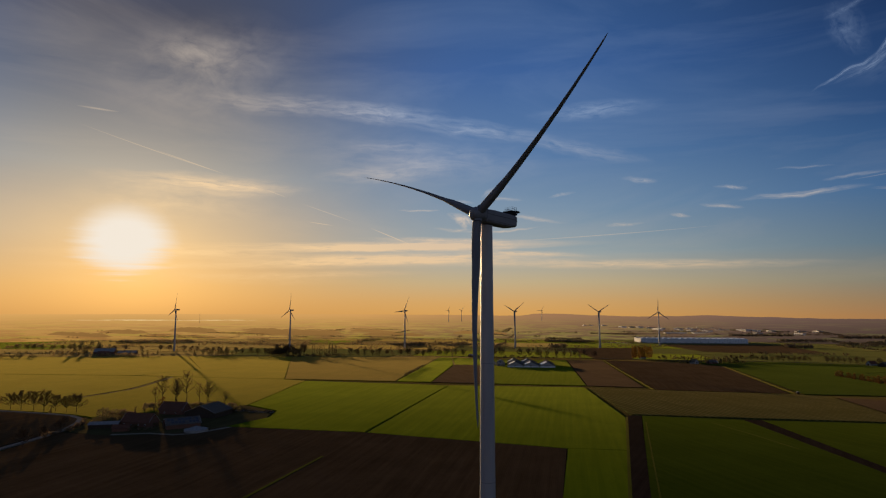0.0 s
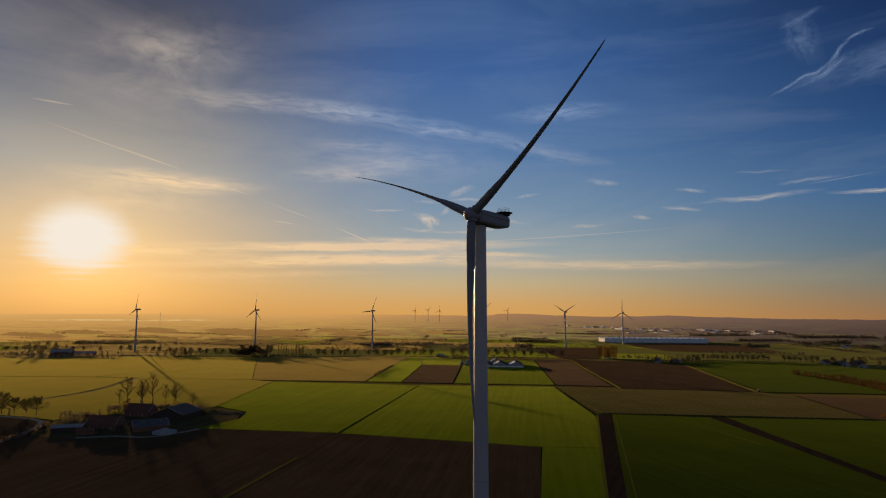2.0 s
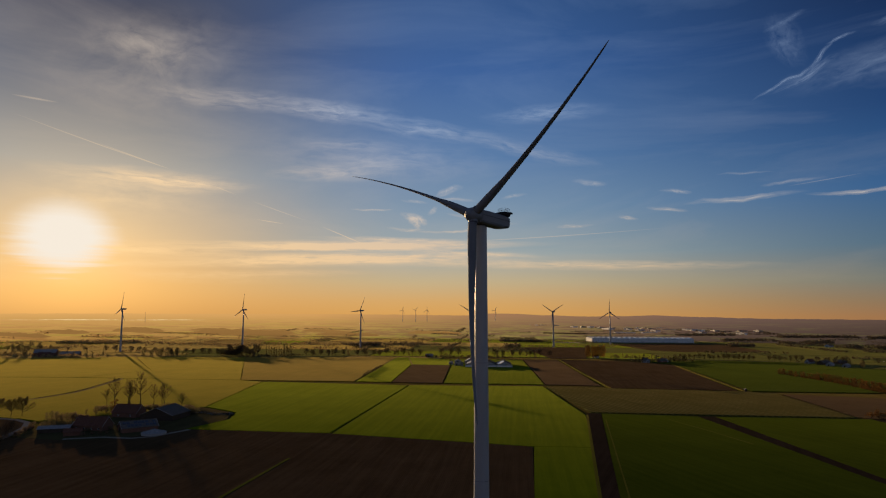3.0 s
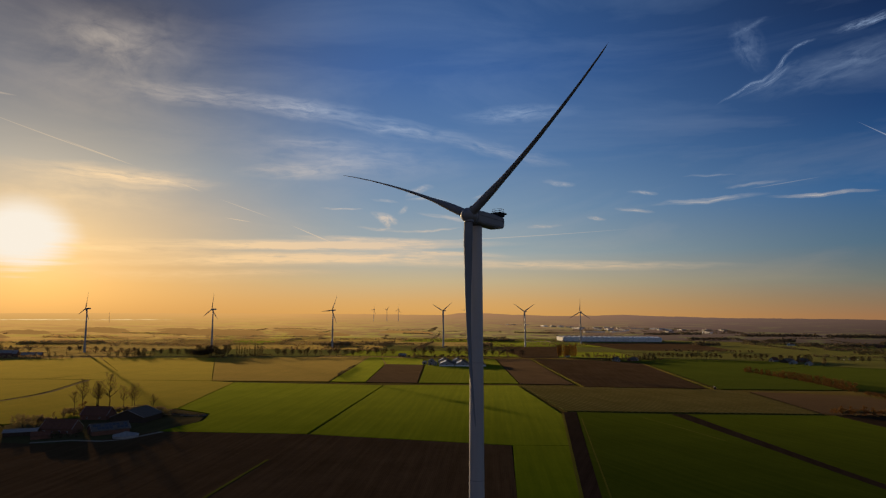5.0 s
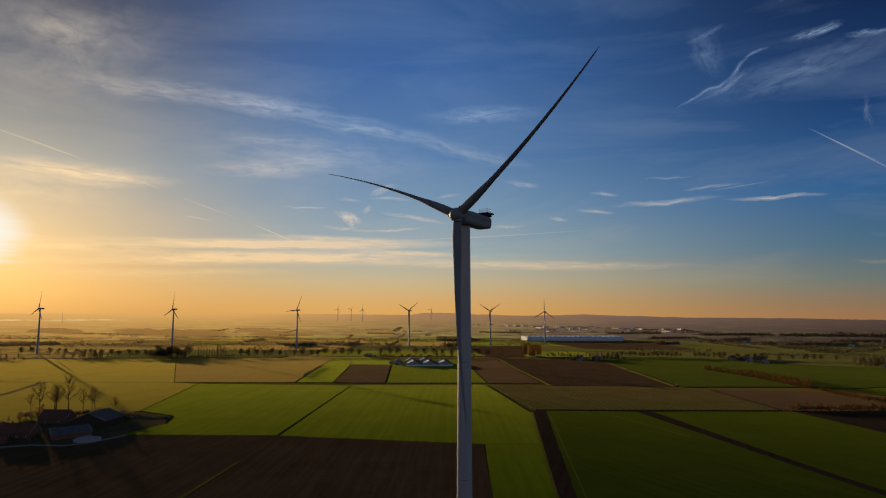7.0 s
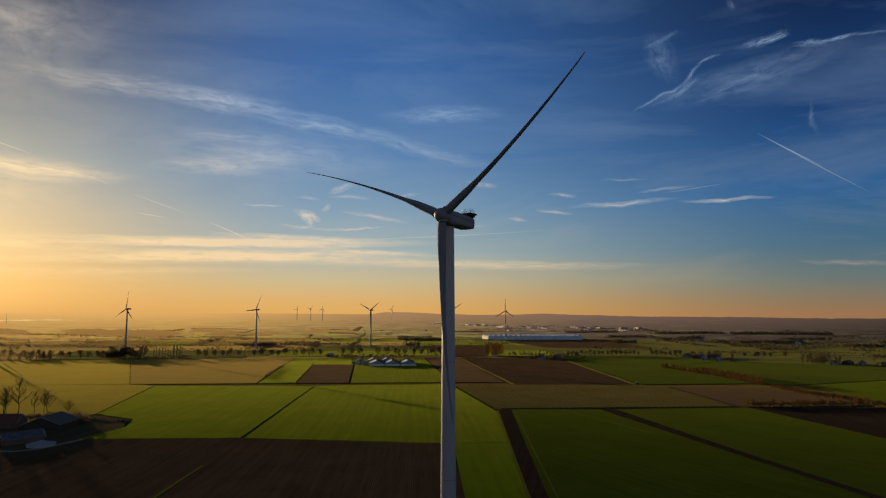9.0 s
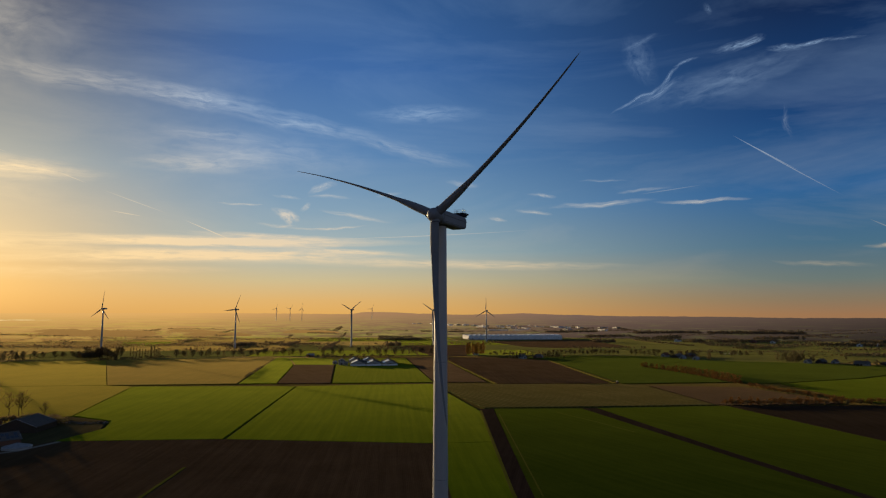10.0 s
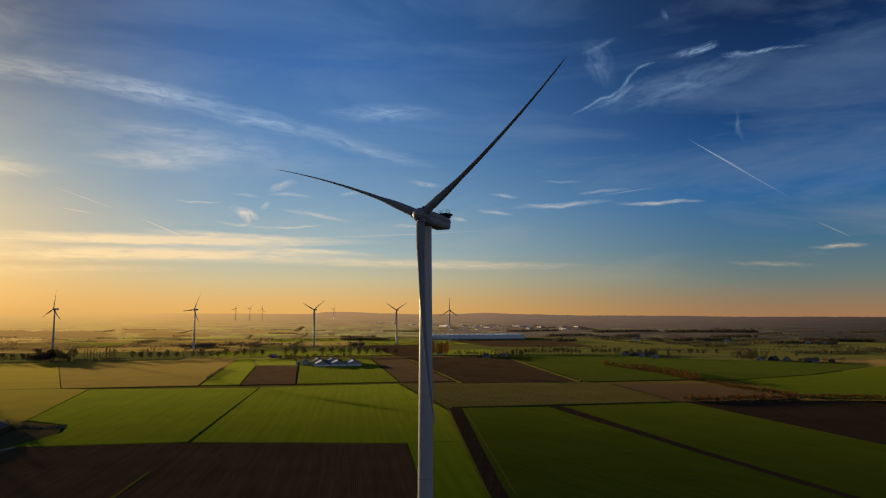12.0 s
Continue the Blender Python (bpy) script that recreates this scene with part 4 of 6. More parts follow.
def main_turbine():
    root = empty("wind_turbine", Matrix.Translation((0.0, -7.5, 0.0)))
    tagged(root, "tall light grey wind turbine with three feathered blades", "wind turbine", group="wind turbines")
    # tower: four tapered cans with thin flange joints
    def rad_at(z):
        return 2.32 - 0.72 * (z / 116.6) ** 1.15
    levels = [0.0, 22.0, 48.0, 79.0, 116.6]
    for z0, z1 in zip(levels, levels[1:]):
        prof = [(rad_at(z0), z0 - (0.8 if z0 == 0 else 0))] + [(rad_at(z0 + (z1 - z0) * k / 5), z0 + (z1 - z0) * k / 5) for k in range(1, 6)]
        V, F = spin(prof, 48)
        sec = solid("tower_section", V, F[:-1], M_TOWER, root, smooth=True)
        if z1 < 116:
            V, F = spin([(rad_at(z1) + 0.004, z1 - 0.06), (rad_at(z1) + 0.014, z1 - 0.05), (rad_at(z1) + 0.014, z1 + 0.05), (rad_at(z1) + 0.004, z1 + 0.06)], 48)
            solid("flange", V, F[:-1], M_NACELLE, sec)
    V, F = spin([(1.62, 116.55), (1.74, 116.6), (1.74, 117.05), (1.5, 117.1)], 40)
    solid("yaw_ring", V, F, M_SEAM, root)
    # nacelle, in its own frame: x upwind along the shaft, hub centre at the origin
    t = AXIS_TILT * 0.55
    nx = Vector((AXIS.x * math.cos(t), AXIS.y * math.cos(t), math.sin(t)))
    ny = Vector((0, 0, 1)).cross(nx).normalized()
    nz = nx.cross(ny)
    fr = Matrix((nx, ny, nz)).transposed().to_4x4()
    fr.translation = HUB
    local = Matrix.Translation((0.0, 7.5, 0.0)) @ fr
    V, F = loft([superbox(-1.85, 1.45, -1.75, 1.70), superbox(-2.2, 1.75, -1.95, 1.85), superbox(-5.0, 1.85, -2.0, 1.9, p=9), superbox(-11.5, 1.8, -1.95, 1.85, p=9), superbox(-13.6, 1.72, -1.55, 1.75, p=9), superbox(-14.1, 1.6, -1.35, 1.6, p=6)])
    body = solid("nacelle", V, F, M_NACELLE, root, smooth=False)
    body.matrix_local = local
    for side in (-1, 1):
        s = part("side_seam", box(bmesh.new(), -13.9, -2.3, side * 1.85 - 0.02, side * 1.85 + 0.02, 0.38, 0.46), M_SEAM, body)
    for side in (-1, 1):
        part("side_seam", box(bmesh.new(), -13.6, -2.3, side * 1.84 - 0.02, side * 1.84 + 0.02, -1.32, -1.26), M_SEAM, body)
    V, F = loft([superbox(-9.43, 1.815, -1.975, 1.875, p=9), superbox(-9.37, 1.815, -1.975, 1.875, p=9)])
    solid("panel_joint", V, F, M_SEAM, body)
    V, F = loft([superbox(-1.95, 1.5, -1.6, 1.6, p=2.0), superbox(-1.7, 1.5, -1.6, 1.6, p=2.0)])
    solid("hub_gap", V, F, M_SEAM, body)
    # cooler on the rear roof, with a guard rail round the hatch
    cooler = part("cooler", box(bmesh.new(), -14.0, -11.6, -1.75, 1.75, 1.86, 3.0, bevel=0.08), M_COOLER, root, "black finned cooler on the nacelle roof")
    cooler.matrix_local = local
    wing = part("cooler_wing", box(bmesh.new(), -15.2, -13.4, -1.7, 1.7, 2.75, 3.25, bevel=0.12), M_COOLER, cooler)
    for k in range(7):
        y = -1.5 + k * 0.5
        part("fin", box(bmesh.new(), -14.05, -11.5, y - 0.03, y + 0.03, 1.95, 3.05), M_SEAM, cooler)
    V, F = [], []
    for x in (-13.9, -13.0, -12.1):
        for y in (-1.4, 1.4):
            tube(V, F, (x, y, 2.9), (x, y, 4.15), 0.04, 0.04, 6)
    for z in (3.55, 4.15):
        for a, b in (((-13.9, -1.4), (-12.1, -1.4)), ((-12.1, -1.4), (-12.1, 1.4)), ((-12.1, 1.4), (-13.9, 1.4)), ((-13.9, 1.4), (-13.9, -1.4))):
            tube(V, F, (*a, z), (*b, z), 0.035, 0.035, 6)
    rail_ob = solid("guard_rail", V, F, M_STEEL, root, "thin metal guard rail")
    rail_ob.matrix_local = local
    for y in (-0.7, 0.7):
        V, F = [], []
        tube(V, F, (-12.9, y, 2.9), (-12.9, y, 3.7), 0.03, 0.03, 6)
        tube(V, F, (-12.9, y, 3.7), (-12.9, y, 3.95), 0.09, 0.05, 8)
        solid("wind_sensor", V, F, M_SEAM, root).matrix_local = local
    # spinner: rounded nose, body of revolution about the shaft
    t = AXIS_TILT
    nx = Vector((AXIS.x * math.cos(t), AXIS.y * math.cos(t), math.sin(t)))
    ny = Vector((0, 0, 1)).cross(nx).normalized()
    hubm = Matrix((ny, nx.cross(ny), nx)).transposed().to_4x4()
    hubm.translation = HUB
    V, F = spin([(1.5, -1.9), (1.95, -1.75), (2.05, -1.0), (2.07, 0.0), (1.95, 0.9), (1.65, 1.6), (1.2, 2.05), (0.6, 2.3), (0.05, 2.38)], 36)
    hub = solid("hub", V, F, M_NACELLE, root, "rounded hub cover", smooth=True)
    hub.matrix_local = Matrix.Translation((0.0, 7.5, 0.0)) @ hubm
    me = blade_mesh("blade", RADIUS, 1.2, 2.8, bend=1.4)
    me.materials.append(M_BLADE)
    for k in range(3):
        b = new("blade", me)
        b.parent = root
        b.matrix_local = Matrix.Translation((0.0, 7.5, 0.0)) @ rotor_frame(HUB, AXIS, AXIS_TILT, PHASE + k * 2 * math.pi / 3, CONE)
        V, F = spin([(1.2, 1.5), (1.3, 1.55), (1.3, 2.2), (1.2, 2.25)], 28)
        collar = solid("blade_collar", V, F[:-1], M_NACELLE, b, smooth=False)
        V, F = spin([(1.22, 2.25), (1.25, 2.27), (1.25, 2.4), (1.22, 2.42)], 28)
        solid("seal_ring", V, F[:-1], M_SEAM, collar)


main_turbine()


def far_turbine():
    """Smaller three-bladed machine, hub at 104 m; yaws with its object, rotor is a part turned by its own angle."""
    root = empty("wind_turbine")
    tagged(root, "distant slender light grey wind turbine on a conical tower", "wind turbine", group="wind turbines")
    V, F = spin([(2.6, -0.8), (2.2, 35.0), (1.75, 70.0), (1.3, 102.6)], 20)
    solid("tower", V, F, M_TOWER, root, smooth=True)
    V, F = loft([superbox(-1.4, 1.5, 102.4, 105.6, 16), superbox(0.5, 1.9, 102.2, 106.0, 16), superbox(6.5, 1.9, 102.2, 106.0, 16), superbox(8.6, 1.4, 102.9, 105.6, 16)])
    solid("nacelle", [(x, y, z) for x, y, z in V], F, M_NACELLE, root)
    return root


FAR_BLADE = blade_mesh("blade", 45.0, 1.0, 3.6, steps=16, ring=10, bend=0.5, pitch=8.0)
FAR_BLADE.materials.append(M_BLADE)
FAR_HUB = mesh_of("hub", *spin([(1.6, -1.6), (1.75, 0.0), (1.3, 1.2), (0.1, 1.9)], 16), True)
FAR_HUB.materials.append(M_NACELLE)


def place_far(base, x, y, phase, scale=1.0, yaw=-49.0):
    ob = copy_thing(base, Matrix.Translation((x, y, plain_height(x, y) - (6.6 if y > 3000 else 0.0))))
    az = radians(yaw)
    n = Vector((math.sin(az), -math.cos(az), 0))
    for ch in ob.children:
        ch.matrix_local = Matrix.Rotation(math.atan2(-n.y, -n.x), 4, "Z")
    hubp = Vector((0, 0, 104.0)) + n * 3.4
    h = new("hub", FAR_HUB)
    h.parent = ob
    m = Matrix((Vector((0, 0, 1)).cross(n), Vector((0, 0, 1)), n)).transposed().to_4x4()
    m.translation = hubp
    h.matrix_local = m
    for k in range(3):
        b = new("blade", FAR_BLADE)
        b.parent = ob
        b.matrix_local = rotor_frame(hubp, n, radians(4), radians(phase) + k * 2 * math.pi / 3, radians(1))
    ob.scale = (scale, scale, scale)
    return ob


FAR_TURBINES = [
    (-677, 1440, 10, 1.0), (-391, 1469, 5, 1.0), (-97.5, 1585, 25, 1.0), (213.3, 1601, 55, 1.0), (466.7, 1653, 60, 1.0), (702.2, 1824, 0, 1.0),
    (70, 3600, 20, 0.76), (148, 3600, 45, 0.76), (216, 3600, 5, 0.76), (624, 3560, 30, 0.76),
]
base_turbine = far_turbine()
for x, y, phase, s in FAR_TURBINES:
    place_far(base_turbine, x, y, phase, s)
for o in (*base_turbine.children_recursive, base_turbine):
    bpy.data.objects.remove(o)


def radio_mast(x, y, h):
    """A slim guyed lattice mast on a far rise."""
    # pale roof-sheet grey on legs and braces imitates distance haze
    root = tagged(empty("radio_mast", Matrix.Translation((x, y, plain_height(x, y) - 6.0))), "slim lattice radio mast in pale grey to suggest haze", "mast")
    for k in range(3):
        a = k * 2 * math.pi / 3
        V, F = [], []
        tube(V, F, (1.5 * math.cos(a), 1.5 * math.sin(a), 0), (0.4 * math.cos(a), 0.4 * math.sin(a), h), 0.2, 0.14, 5)
        solid("leg", V, F, M_FIBRE, root)
    for k in range(8):
        z = h * (k + 0.5) / 8
        r = 1.5 - 1.1 * z / h
        V, F = [], []
        for i in range(3):
            a, b = i * 2 * math.pi / 3, (i + 1) * 2 * math.pi / 3
            tube(V, F, (r * math.cos(a), r * math.sin(a), z), (r * math.cos(b), r * math.sin(b), z + h / 10), 0.14, 0.14, 4)
        solid("brace", V, F, M_FIBRE, root)


radio_mast(-14 + 3600 * math.sin(radians(-20.4)), -178 + 3600 * math.cos(radians(-20.4)), 62.0)


# ---- trees and hedges ----
def leaf_cards(V, F, centre, spread, count, size, rng, flat=1.0):
    """Small tilted leaf clumps scattered round a centre."""
    c = Vector(centre)
    for _ in range(count):
        d = Vector((rng.gauss(0, 1), rng.gauss(0, 1), rng.gauss(0, 1)))
        d = d.normalized() * (rng.random() ** 0.45)
        p = c + Vector((d.x * spread, d.y * spread, d.z * spread * flat))
        u = Vector((rng.gauss(0, 1), rng.gauss(0, 1), rng.gauss(0, 0.7))).normalized()
        w = u.orthogonal().normalized()
        w = Matrix.Rotation(rng.uniform(0, 6.28), 3, u) @ w
        x = u.cross(w)
        s = size * rng.uniform(0.6, 1.4)
        k = len(V)
        V += [p + w * s, p + x * s * 0.7, p - w * s * 0.8, p - x * s * 0.6]
        F.append((k, k + 1, k + 2, k + 3))


def twig_fan(V, F, base, way, count, length, rng, thick=0.05):
    """Fine bare twigs: slim three-sided spikes fanning out of a branch end."""
    for _ in range(count):
        d = (way.normalized() + Vector((rng.gauss(0, 0.6), rng.gauss(0, 0.6), rng.gauss(0.15, 0.45)))).normalized()
        n = length * rng.uniform(0.5, 1.2)
        u = d.orthogonal().normalized() * thick
        w = d.cross(u)
        k = len(V)
        start = base - way.normalized() * rng.uniform(0, length * 0.6)
        V += [start + u, start - u * 0.5 + w * 0.87, start - u * 0.5 - w * 0.87, start + d * n]
        F += [(k, k + 1, k + 3), (k + 1, k + 2, k + 3), (k + 2, k, k + 3)]


def skeleton(V, F, rng, h, r, clear, spread, levels, ends, lean=0.0):
    """Trunk with forking limbs; the ends of the last branches go into ends."""
    def grow(p, d, length, rad, level):
        steps = (6, 3, 2, 2)[level]
        for s in range(steps):
            q = p + d * (length / steps)
            tube(V, F, p, q, rad, rad * 0.84, 7 if level == 0 else 4)
            p, rad = q, rad * 0.84
            d = (d + Vector((rng.gauss(0, 0.08), rng.gauss(0, 0.08), 0.06 if level else 0))).normalized()
            if level < levels and (level > 0 or s / steps >= clear):
                for _ in range(2):
                    a = rng.uniform(0, 2 * math.pi)
                    side = Vector((math.cos(a), math.sin(a), 0))
                    nd = (d * (1 - spread) + side * spread + Vector((0, 0, 0.1))).normalized()
                    left = 1 - 0.6 * s / steps if level == 0 else 1.0
                    grow(p, nd, (h * 0.36 * left if level == 0 else length * 0.55) * rng.uniform(0.7, 1.15), rad * 0.5, level + 1)
            elif level == levels:
                ends.append((p, d))
        ends.append((p, d))
    grow(Vector((0, 0, -0.9)), Vector((lean, 0, 1)).normalized(), h * 0.78, r, 0)


def bare_tree(seed, h=18.0, reach=0.34, low=0.28, limbs=13, label="bare deciduous tree with fine upright twigs", mat=None, dense=1.0, fine=0.0026, rise=0.55):
    """Leafless tree: trunk, curved limbs with side branches, and a haze of fine twigs."""
    rng = random.Random(seed)
    root = tagged(empty("tree"), label, "tree")
    V, F = [], []
    TV, TF = [], []
    p, r = Vector((0, 0, -0.9)), h * 0.019
    spine = [p]
    for s in range(8):
        q = Vector((rng.gauss(0, 0.012) * h, rng.gauss(0, 0.012) * h, h * 0.9 * (s + 1) / 8))
        tube(V, F, p, q, r, r * 0.82, 7)
        p, r = q, r * 0.82
        spine.append(q)
    for i in range(limbs):
        t = low + (0.92 - low) * (i + rng.uniform(0, 0.8)) / limbs
        k = min(7, int(t / 0.9 * 8 * 0.9))
        base = spine[k].lerp(spine[k + 1], 0.5)
        base = Vector((base.x, base.y, h * t * 0.9))
        a = i * 2.4 + rng.uniform(-0.5, 0.5)
        out = Vector((math.cos(a), math.sin(a), 0))
        length = h * reach * (1.0 - 0.62 * ((t - low) / (1 - low)) ** 1.3) * rng.uniform(0.8, 1.2)
        d = (out * 0.8 + Vector((0, 0, rise + 0.5 * t))).normalized()
        q, rad = base, h * 0.0085 * (1.25 - t)
        for s in range(4):
            nq = q + d * (length / 4)
            tube(V, F, q, nq, rad, rad * 0.75, 5)
            q, rad = nq, rad * 0.75
            d = (d + Vector((rng.gauss(0, 0.12), rng.gauss(0, 0.12), 0.14))).normalized()
            for _ in range(3):
                b = rng.uniform(0, 6.28)
                sd = (d * 0.6 + Vector((math.cos(b), math.sin(b), rng.uniform(-0.2, 0.6))) * 0.7).normalized()
                e = q + sd * length * rng.uniform(0.22, 0.42)
                tube(V, F, q, e, rad * 0.6, rad * 0.25, 3)
                twig_fan(TV, TF, e, sd, int(7 * dense), h * 0.08, rng, h * fine)
                twig_fan(TV, TF, q.lerp(e, 0.6), sd, int(5 * dense), h * 0.065, rng, h * fine)
        twig_fan(TV, TF, q, d, 6, h * 0.085, rng, h * fine)
    solid("trunk", V, F, M_BARK, root)
    solid("crown", TV, TF, mat or M_TWIG, root)
    return root


def leafy_tree(seed, h=14.0, wide=5.0, mat=None, count=420, label="round leafy tree", low=0.25, size=0.45):
    rng = random.Random(seed)
    root = tagged(empty("tree"), label, "tree")
    V, F, ends = [], [], []
    skeleton(V, F, rng, h, h * 0.02, 0.6, 0.5, 2, ends)
    solid("trunk", V, F, M_BARK, root)
    V, F = [], []
    n = 14
    for i in range(n):
        a = rng.uniform(0, 6.28)
        z = h * (low + (1 - low) * (i + 0.5) / n)
        t = (z / h - low) / (1 - low)
        r = wide * math.sqrt(max(0.05, 1 - (2 * t - 0.85) ** 2 / 1.6)) * 0.62
        rr = r * rng.uniform(0.3, 1.0)
        leaf_cards(V, F, (rr * math.cos(a), rr * math.sin(a), z - 0.08 * h), wide * 0.42, count // n, size, rng, 0.8)
    solid("crown", V, F, mat or M_LEAF, root)
    return root


def poplar_tree(seed, h=24.0, wide=2.2, mat=None, count=420, label="tall narrow dark poplar"):
    rng = random.Random(seed)
    root = tagged(empty("poplar_tree"), label, "tree")
    V, F = [], []
    p = Vector((0, 0, -0.9))
    for i in range(5):
        q = Vector((rng.gauss(0, 0.12), rng.gauss(0, 0.12), h * (i + 1) / 5.4))
        tube(V, F, p, q, 0.36 * (1 - i / 6), 0.36 * (1 - (i + 1) / 6), 6)
        for _ in range(6):
            a = rng.uniform(0, 6.28)
            tube(V, F, q, q + Vector((math.cos(a) * wide * 0.6, math.sin(a) * wide * 0.6, h * 0.14)), 0.09, 0.03, 4)
        p = q
    solid("trunk", V, F, M_BARK, root)
    V, F = [], []
    for i in range(16):
        z = h * (0.14 + 0.86 * (i + 0.5) / 16)
        r = wide * math.sin(min(1.0, (z / h - 0.08) * 3.0) * math.pi / 2) * (1 - max(0, z / h - 0.6) * 1.9)
        a = rng.uniform(0, 6.28)
        leaf_cards(V, F, (math.cos(a) * r * 0.4, math.sin(a) * r * 0.4, z), max(0.5, r), count // 16, 0.42, rng, 1.5)
    solid("crown", V, F, mat or M_TWIG, root)
    return root


def bush(seed, h=3.0, wide=2.5, mat=None, count=160, label="dense dark shrub beside the field"):
    rng = random.Random(seed)
    root = tagged(empty("bush"), label, "bush")
    V, F = [], []
    for _ in range(7):
        a, b = rng.uniform(0, 6.28), rng.uniform(0.2, 0.7)
        tube(V, F, (0, 0, -0.9), (math.cos(a) * wide * b, math.sin(a) * wide * b, h * rng.uniform(0.5, 0.85)), 0.08, 0.03, 4)
    solid("stems", V, F, M_BARK, root)
    V, F = [], []
    for _ in range(8):
        a, r = rng.uniform(0, 6.28), wide * rng.random() ** 0.5 * 0.7
        leaf_cards(V, F, (r * math.cos(a), r * math.sin(a), h * rng.uniform(0.25, 0.75)), wide * 0.45, count // 8, 0.3, rng, 0.8)
    solid("crown", V, F, mat or M_LEAF, root)
    return root


class Stock:
    """One built plant of a kind, copied about and then taken away again."""

    def __init__(self, kinds, thin=1.0):
        self.kinds, self.thin = kinds, thin

    def put(self, x, y, rng, scale=1.0, group=""):
        src = rng.choice(self.kinds)
        ob = copy_thing(src, Matrix.Translation((x, y, 0)) @ Matrix.Rotation(rng.uniform(0, 6.28), 4, "Z"))
        s = scale * rng.uniform(0.86, 1.14)
        ob.scale = (s * rng.uniform(0.9, 1.1), s * rng.uniform(0.9, 1.1), s)
        if group:
            ob["group"] = group
        return ob

    def row(self, pts, step, rng, scale=1.0, jitter=1.5, group="", skip=0.0):
        for (ax, ay), (bx, by) in zip(pts, pts[1:]):
            n = max(1, round(math.hypot(bx - ax, by - ay) / (step * self.thin)))
            for i in range(n):
                if rng.random() < skip:
                    continue
                f = (i + 0.5) / n
                self.put(ax + (bx - ax) * f + rng.uniform(-jitter, jitter), ay + (by - ay) * f + rng.uniform(-jitter, jitter), rng, scale, group)

    def clear(self):
        for k in self.kinds:
            for o in (*k.children_recursive, k):
                bpy.data.objects.remove(o)


rng = random.Random(11)
TALL = Stock([bare_tree(s, 30.0, 0.36, 0.32, 15, "tall bare tree with an open crown beside the farm", dense=0.35, fine=0.0016, rise=0.5) for s in (1, 2, 3)])
BARE = Stock([bare_tree(s, 15.0, 0.5, 0.2, 18, "bare roadside tree with a rounded twiggy crown", dense=1.5, fine=0.0042, rise=0.2) for s in (4, 5, 6)])
THIN = Stock([bare_tree(s, 11.0, 0.26, 0.3, 10, "slim bare roadside tree beside a road") for s in (7, 8)])
ROUND = Stock([leafy_tree(s, 14.0, 5.0, label="dull green leafy roadside tree") for s in (9, 10, 12)])
BIG = Stock([leafy_tree(s, 20.0, 8.0, count=700, label="large spreading tree with dense foliage", size=0.6) for s in (13, 14)])
RUSTY = Stock([leafy_tree(s, 9.0, 3.6, M_AUTUMN, 330, "rust-coloured autumn tree in a hedgerow", 0.12, 0.38) for s in (15, 16, 17)])
OCHRE = Stock([poplar_tree(s, 22.0, 3.6, M_OCHRE, 1300, "tall ochre autumn poplar") for s in (18, 19)])
POPLAR = Stock([poplar_tree(s, h, w, M_LEAF, 520, "tall narrow dark poplar") for s, h, w in ((20, 22.0, 2.6), (21, 27.0, 2.3), (22, 18.0, 3.0))])
CONIFER = Stock([poplar_tree(s, 12.0, 2.6, M_CONIFER, 420, "dark conifer beside the houses") for s in (23, 24)])
BUSH = Stock([bush(s, 3.6, 3.3, None, 230) for s in (25, 26)], 1.5)
BROWN_BUSH = Stock([bush(s, 4.2, 2.8, M_TWIG, 260, "dense brown leafless shrub near the farm") for s in (29, 30)], 1.3)
RUSTY_BUSH = Stock([bush(s, 5.0, 4.2, M_AUTUMN, 320, "rust-brown shrub in a hedgerow") for s in (27, 28)], 1.5)

# round the farm
for x, y, s in ((-291, 474, 0.92), (-283, 488, 0.8), (-278, 478, 0.95), (-269, 480, 1.12), (-258, 486, 0.8), (-246, 480, 0.72), (-222, 458, 0.5), (-300, 478, 0.7), (-252, 492, 0.6), (-286, 498, 0.75)):
    TALL.put(x, y, rng, s, "tall trees behind the farm")
BARE.row([(-450, 452), (-418, 444), (-380, 435), (-346, 427)], 13.5, rng, 1.1, 1.0, "trees along the lane")
for x, y, s in ((-301, 296, 0.62), (-299, 270, 0.7), (-309, 329, 0.5), (-318, 352, 0.5)):
    BARE.put(x, y, rng, s * 1.1, "bare trees on the lane")
for x, y, s in ((-304, 384, 1.0), (-298, 380, 1.15), (-292, 382, 1.0), (-287, 379, 0.85), (-310, 388, 0.8)):
    ROUND.put(x, y, rng, s * 0.78, "trees beside the yard")
for x, y, s in ((-296, 428, 0.9), (-288, 428, 1.3), (-281, 434, 1.2)):
    ROUND.put(x, y, rng, s * 0.45)
BUSH.row([(-286, 446), (-262, 452), (-236, 452), (-212, 440)], 4.2, rng, 1.7, 3.0, "shrubs behind the barns")
BUSH.row([(-214, 432), (-198, 424)], 4.0, rng, 1.9, 2.0, "shrubs behind the barns")
BUSH.row([(-262, 345), (-240, 352)], 5.0, rng, 0.9, 2.0)
RUSTY.put(-277, 440, rng, 1.35)
RUSTY.put(-257, 352, rng, 0.8)

BROWN_BUSH.row([(-300, 448), (-262, 456), (-232, 458), (-206, 446)], 3.6, rng, 1.5, 4.0, "brown shrubs behind the barns")
BROWN_BUSH.row([(-312, 398), (-296, 404), (-286, 400)], 3.0, rng, 1.5, 3.0, "brown shrubs beside the yard")
BROWN_BUSH.row([(-306, 300), (-300, 330), (-312, 372)], 5.0, rng, 1.0, 2.5, "brown shrubs along the lane")
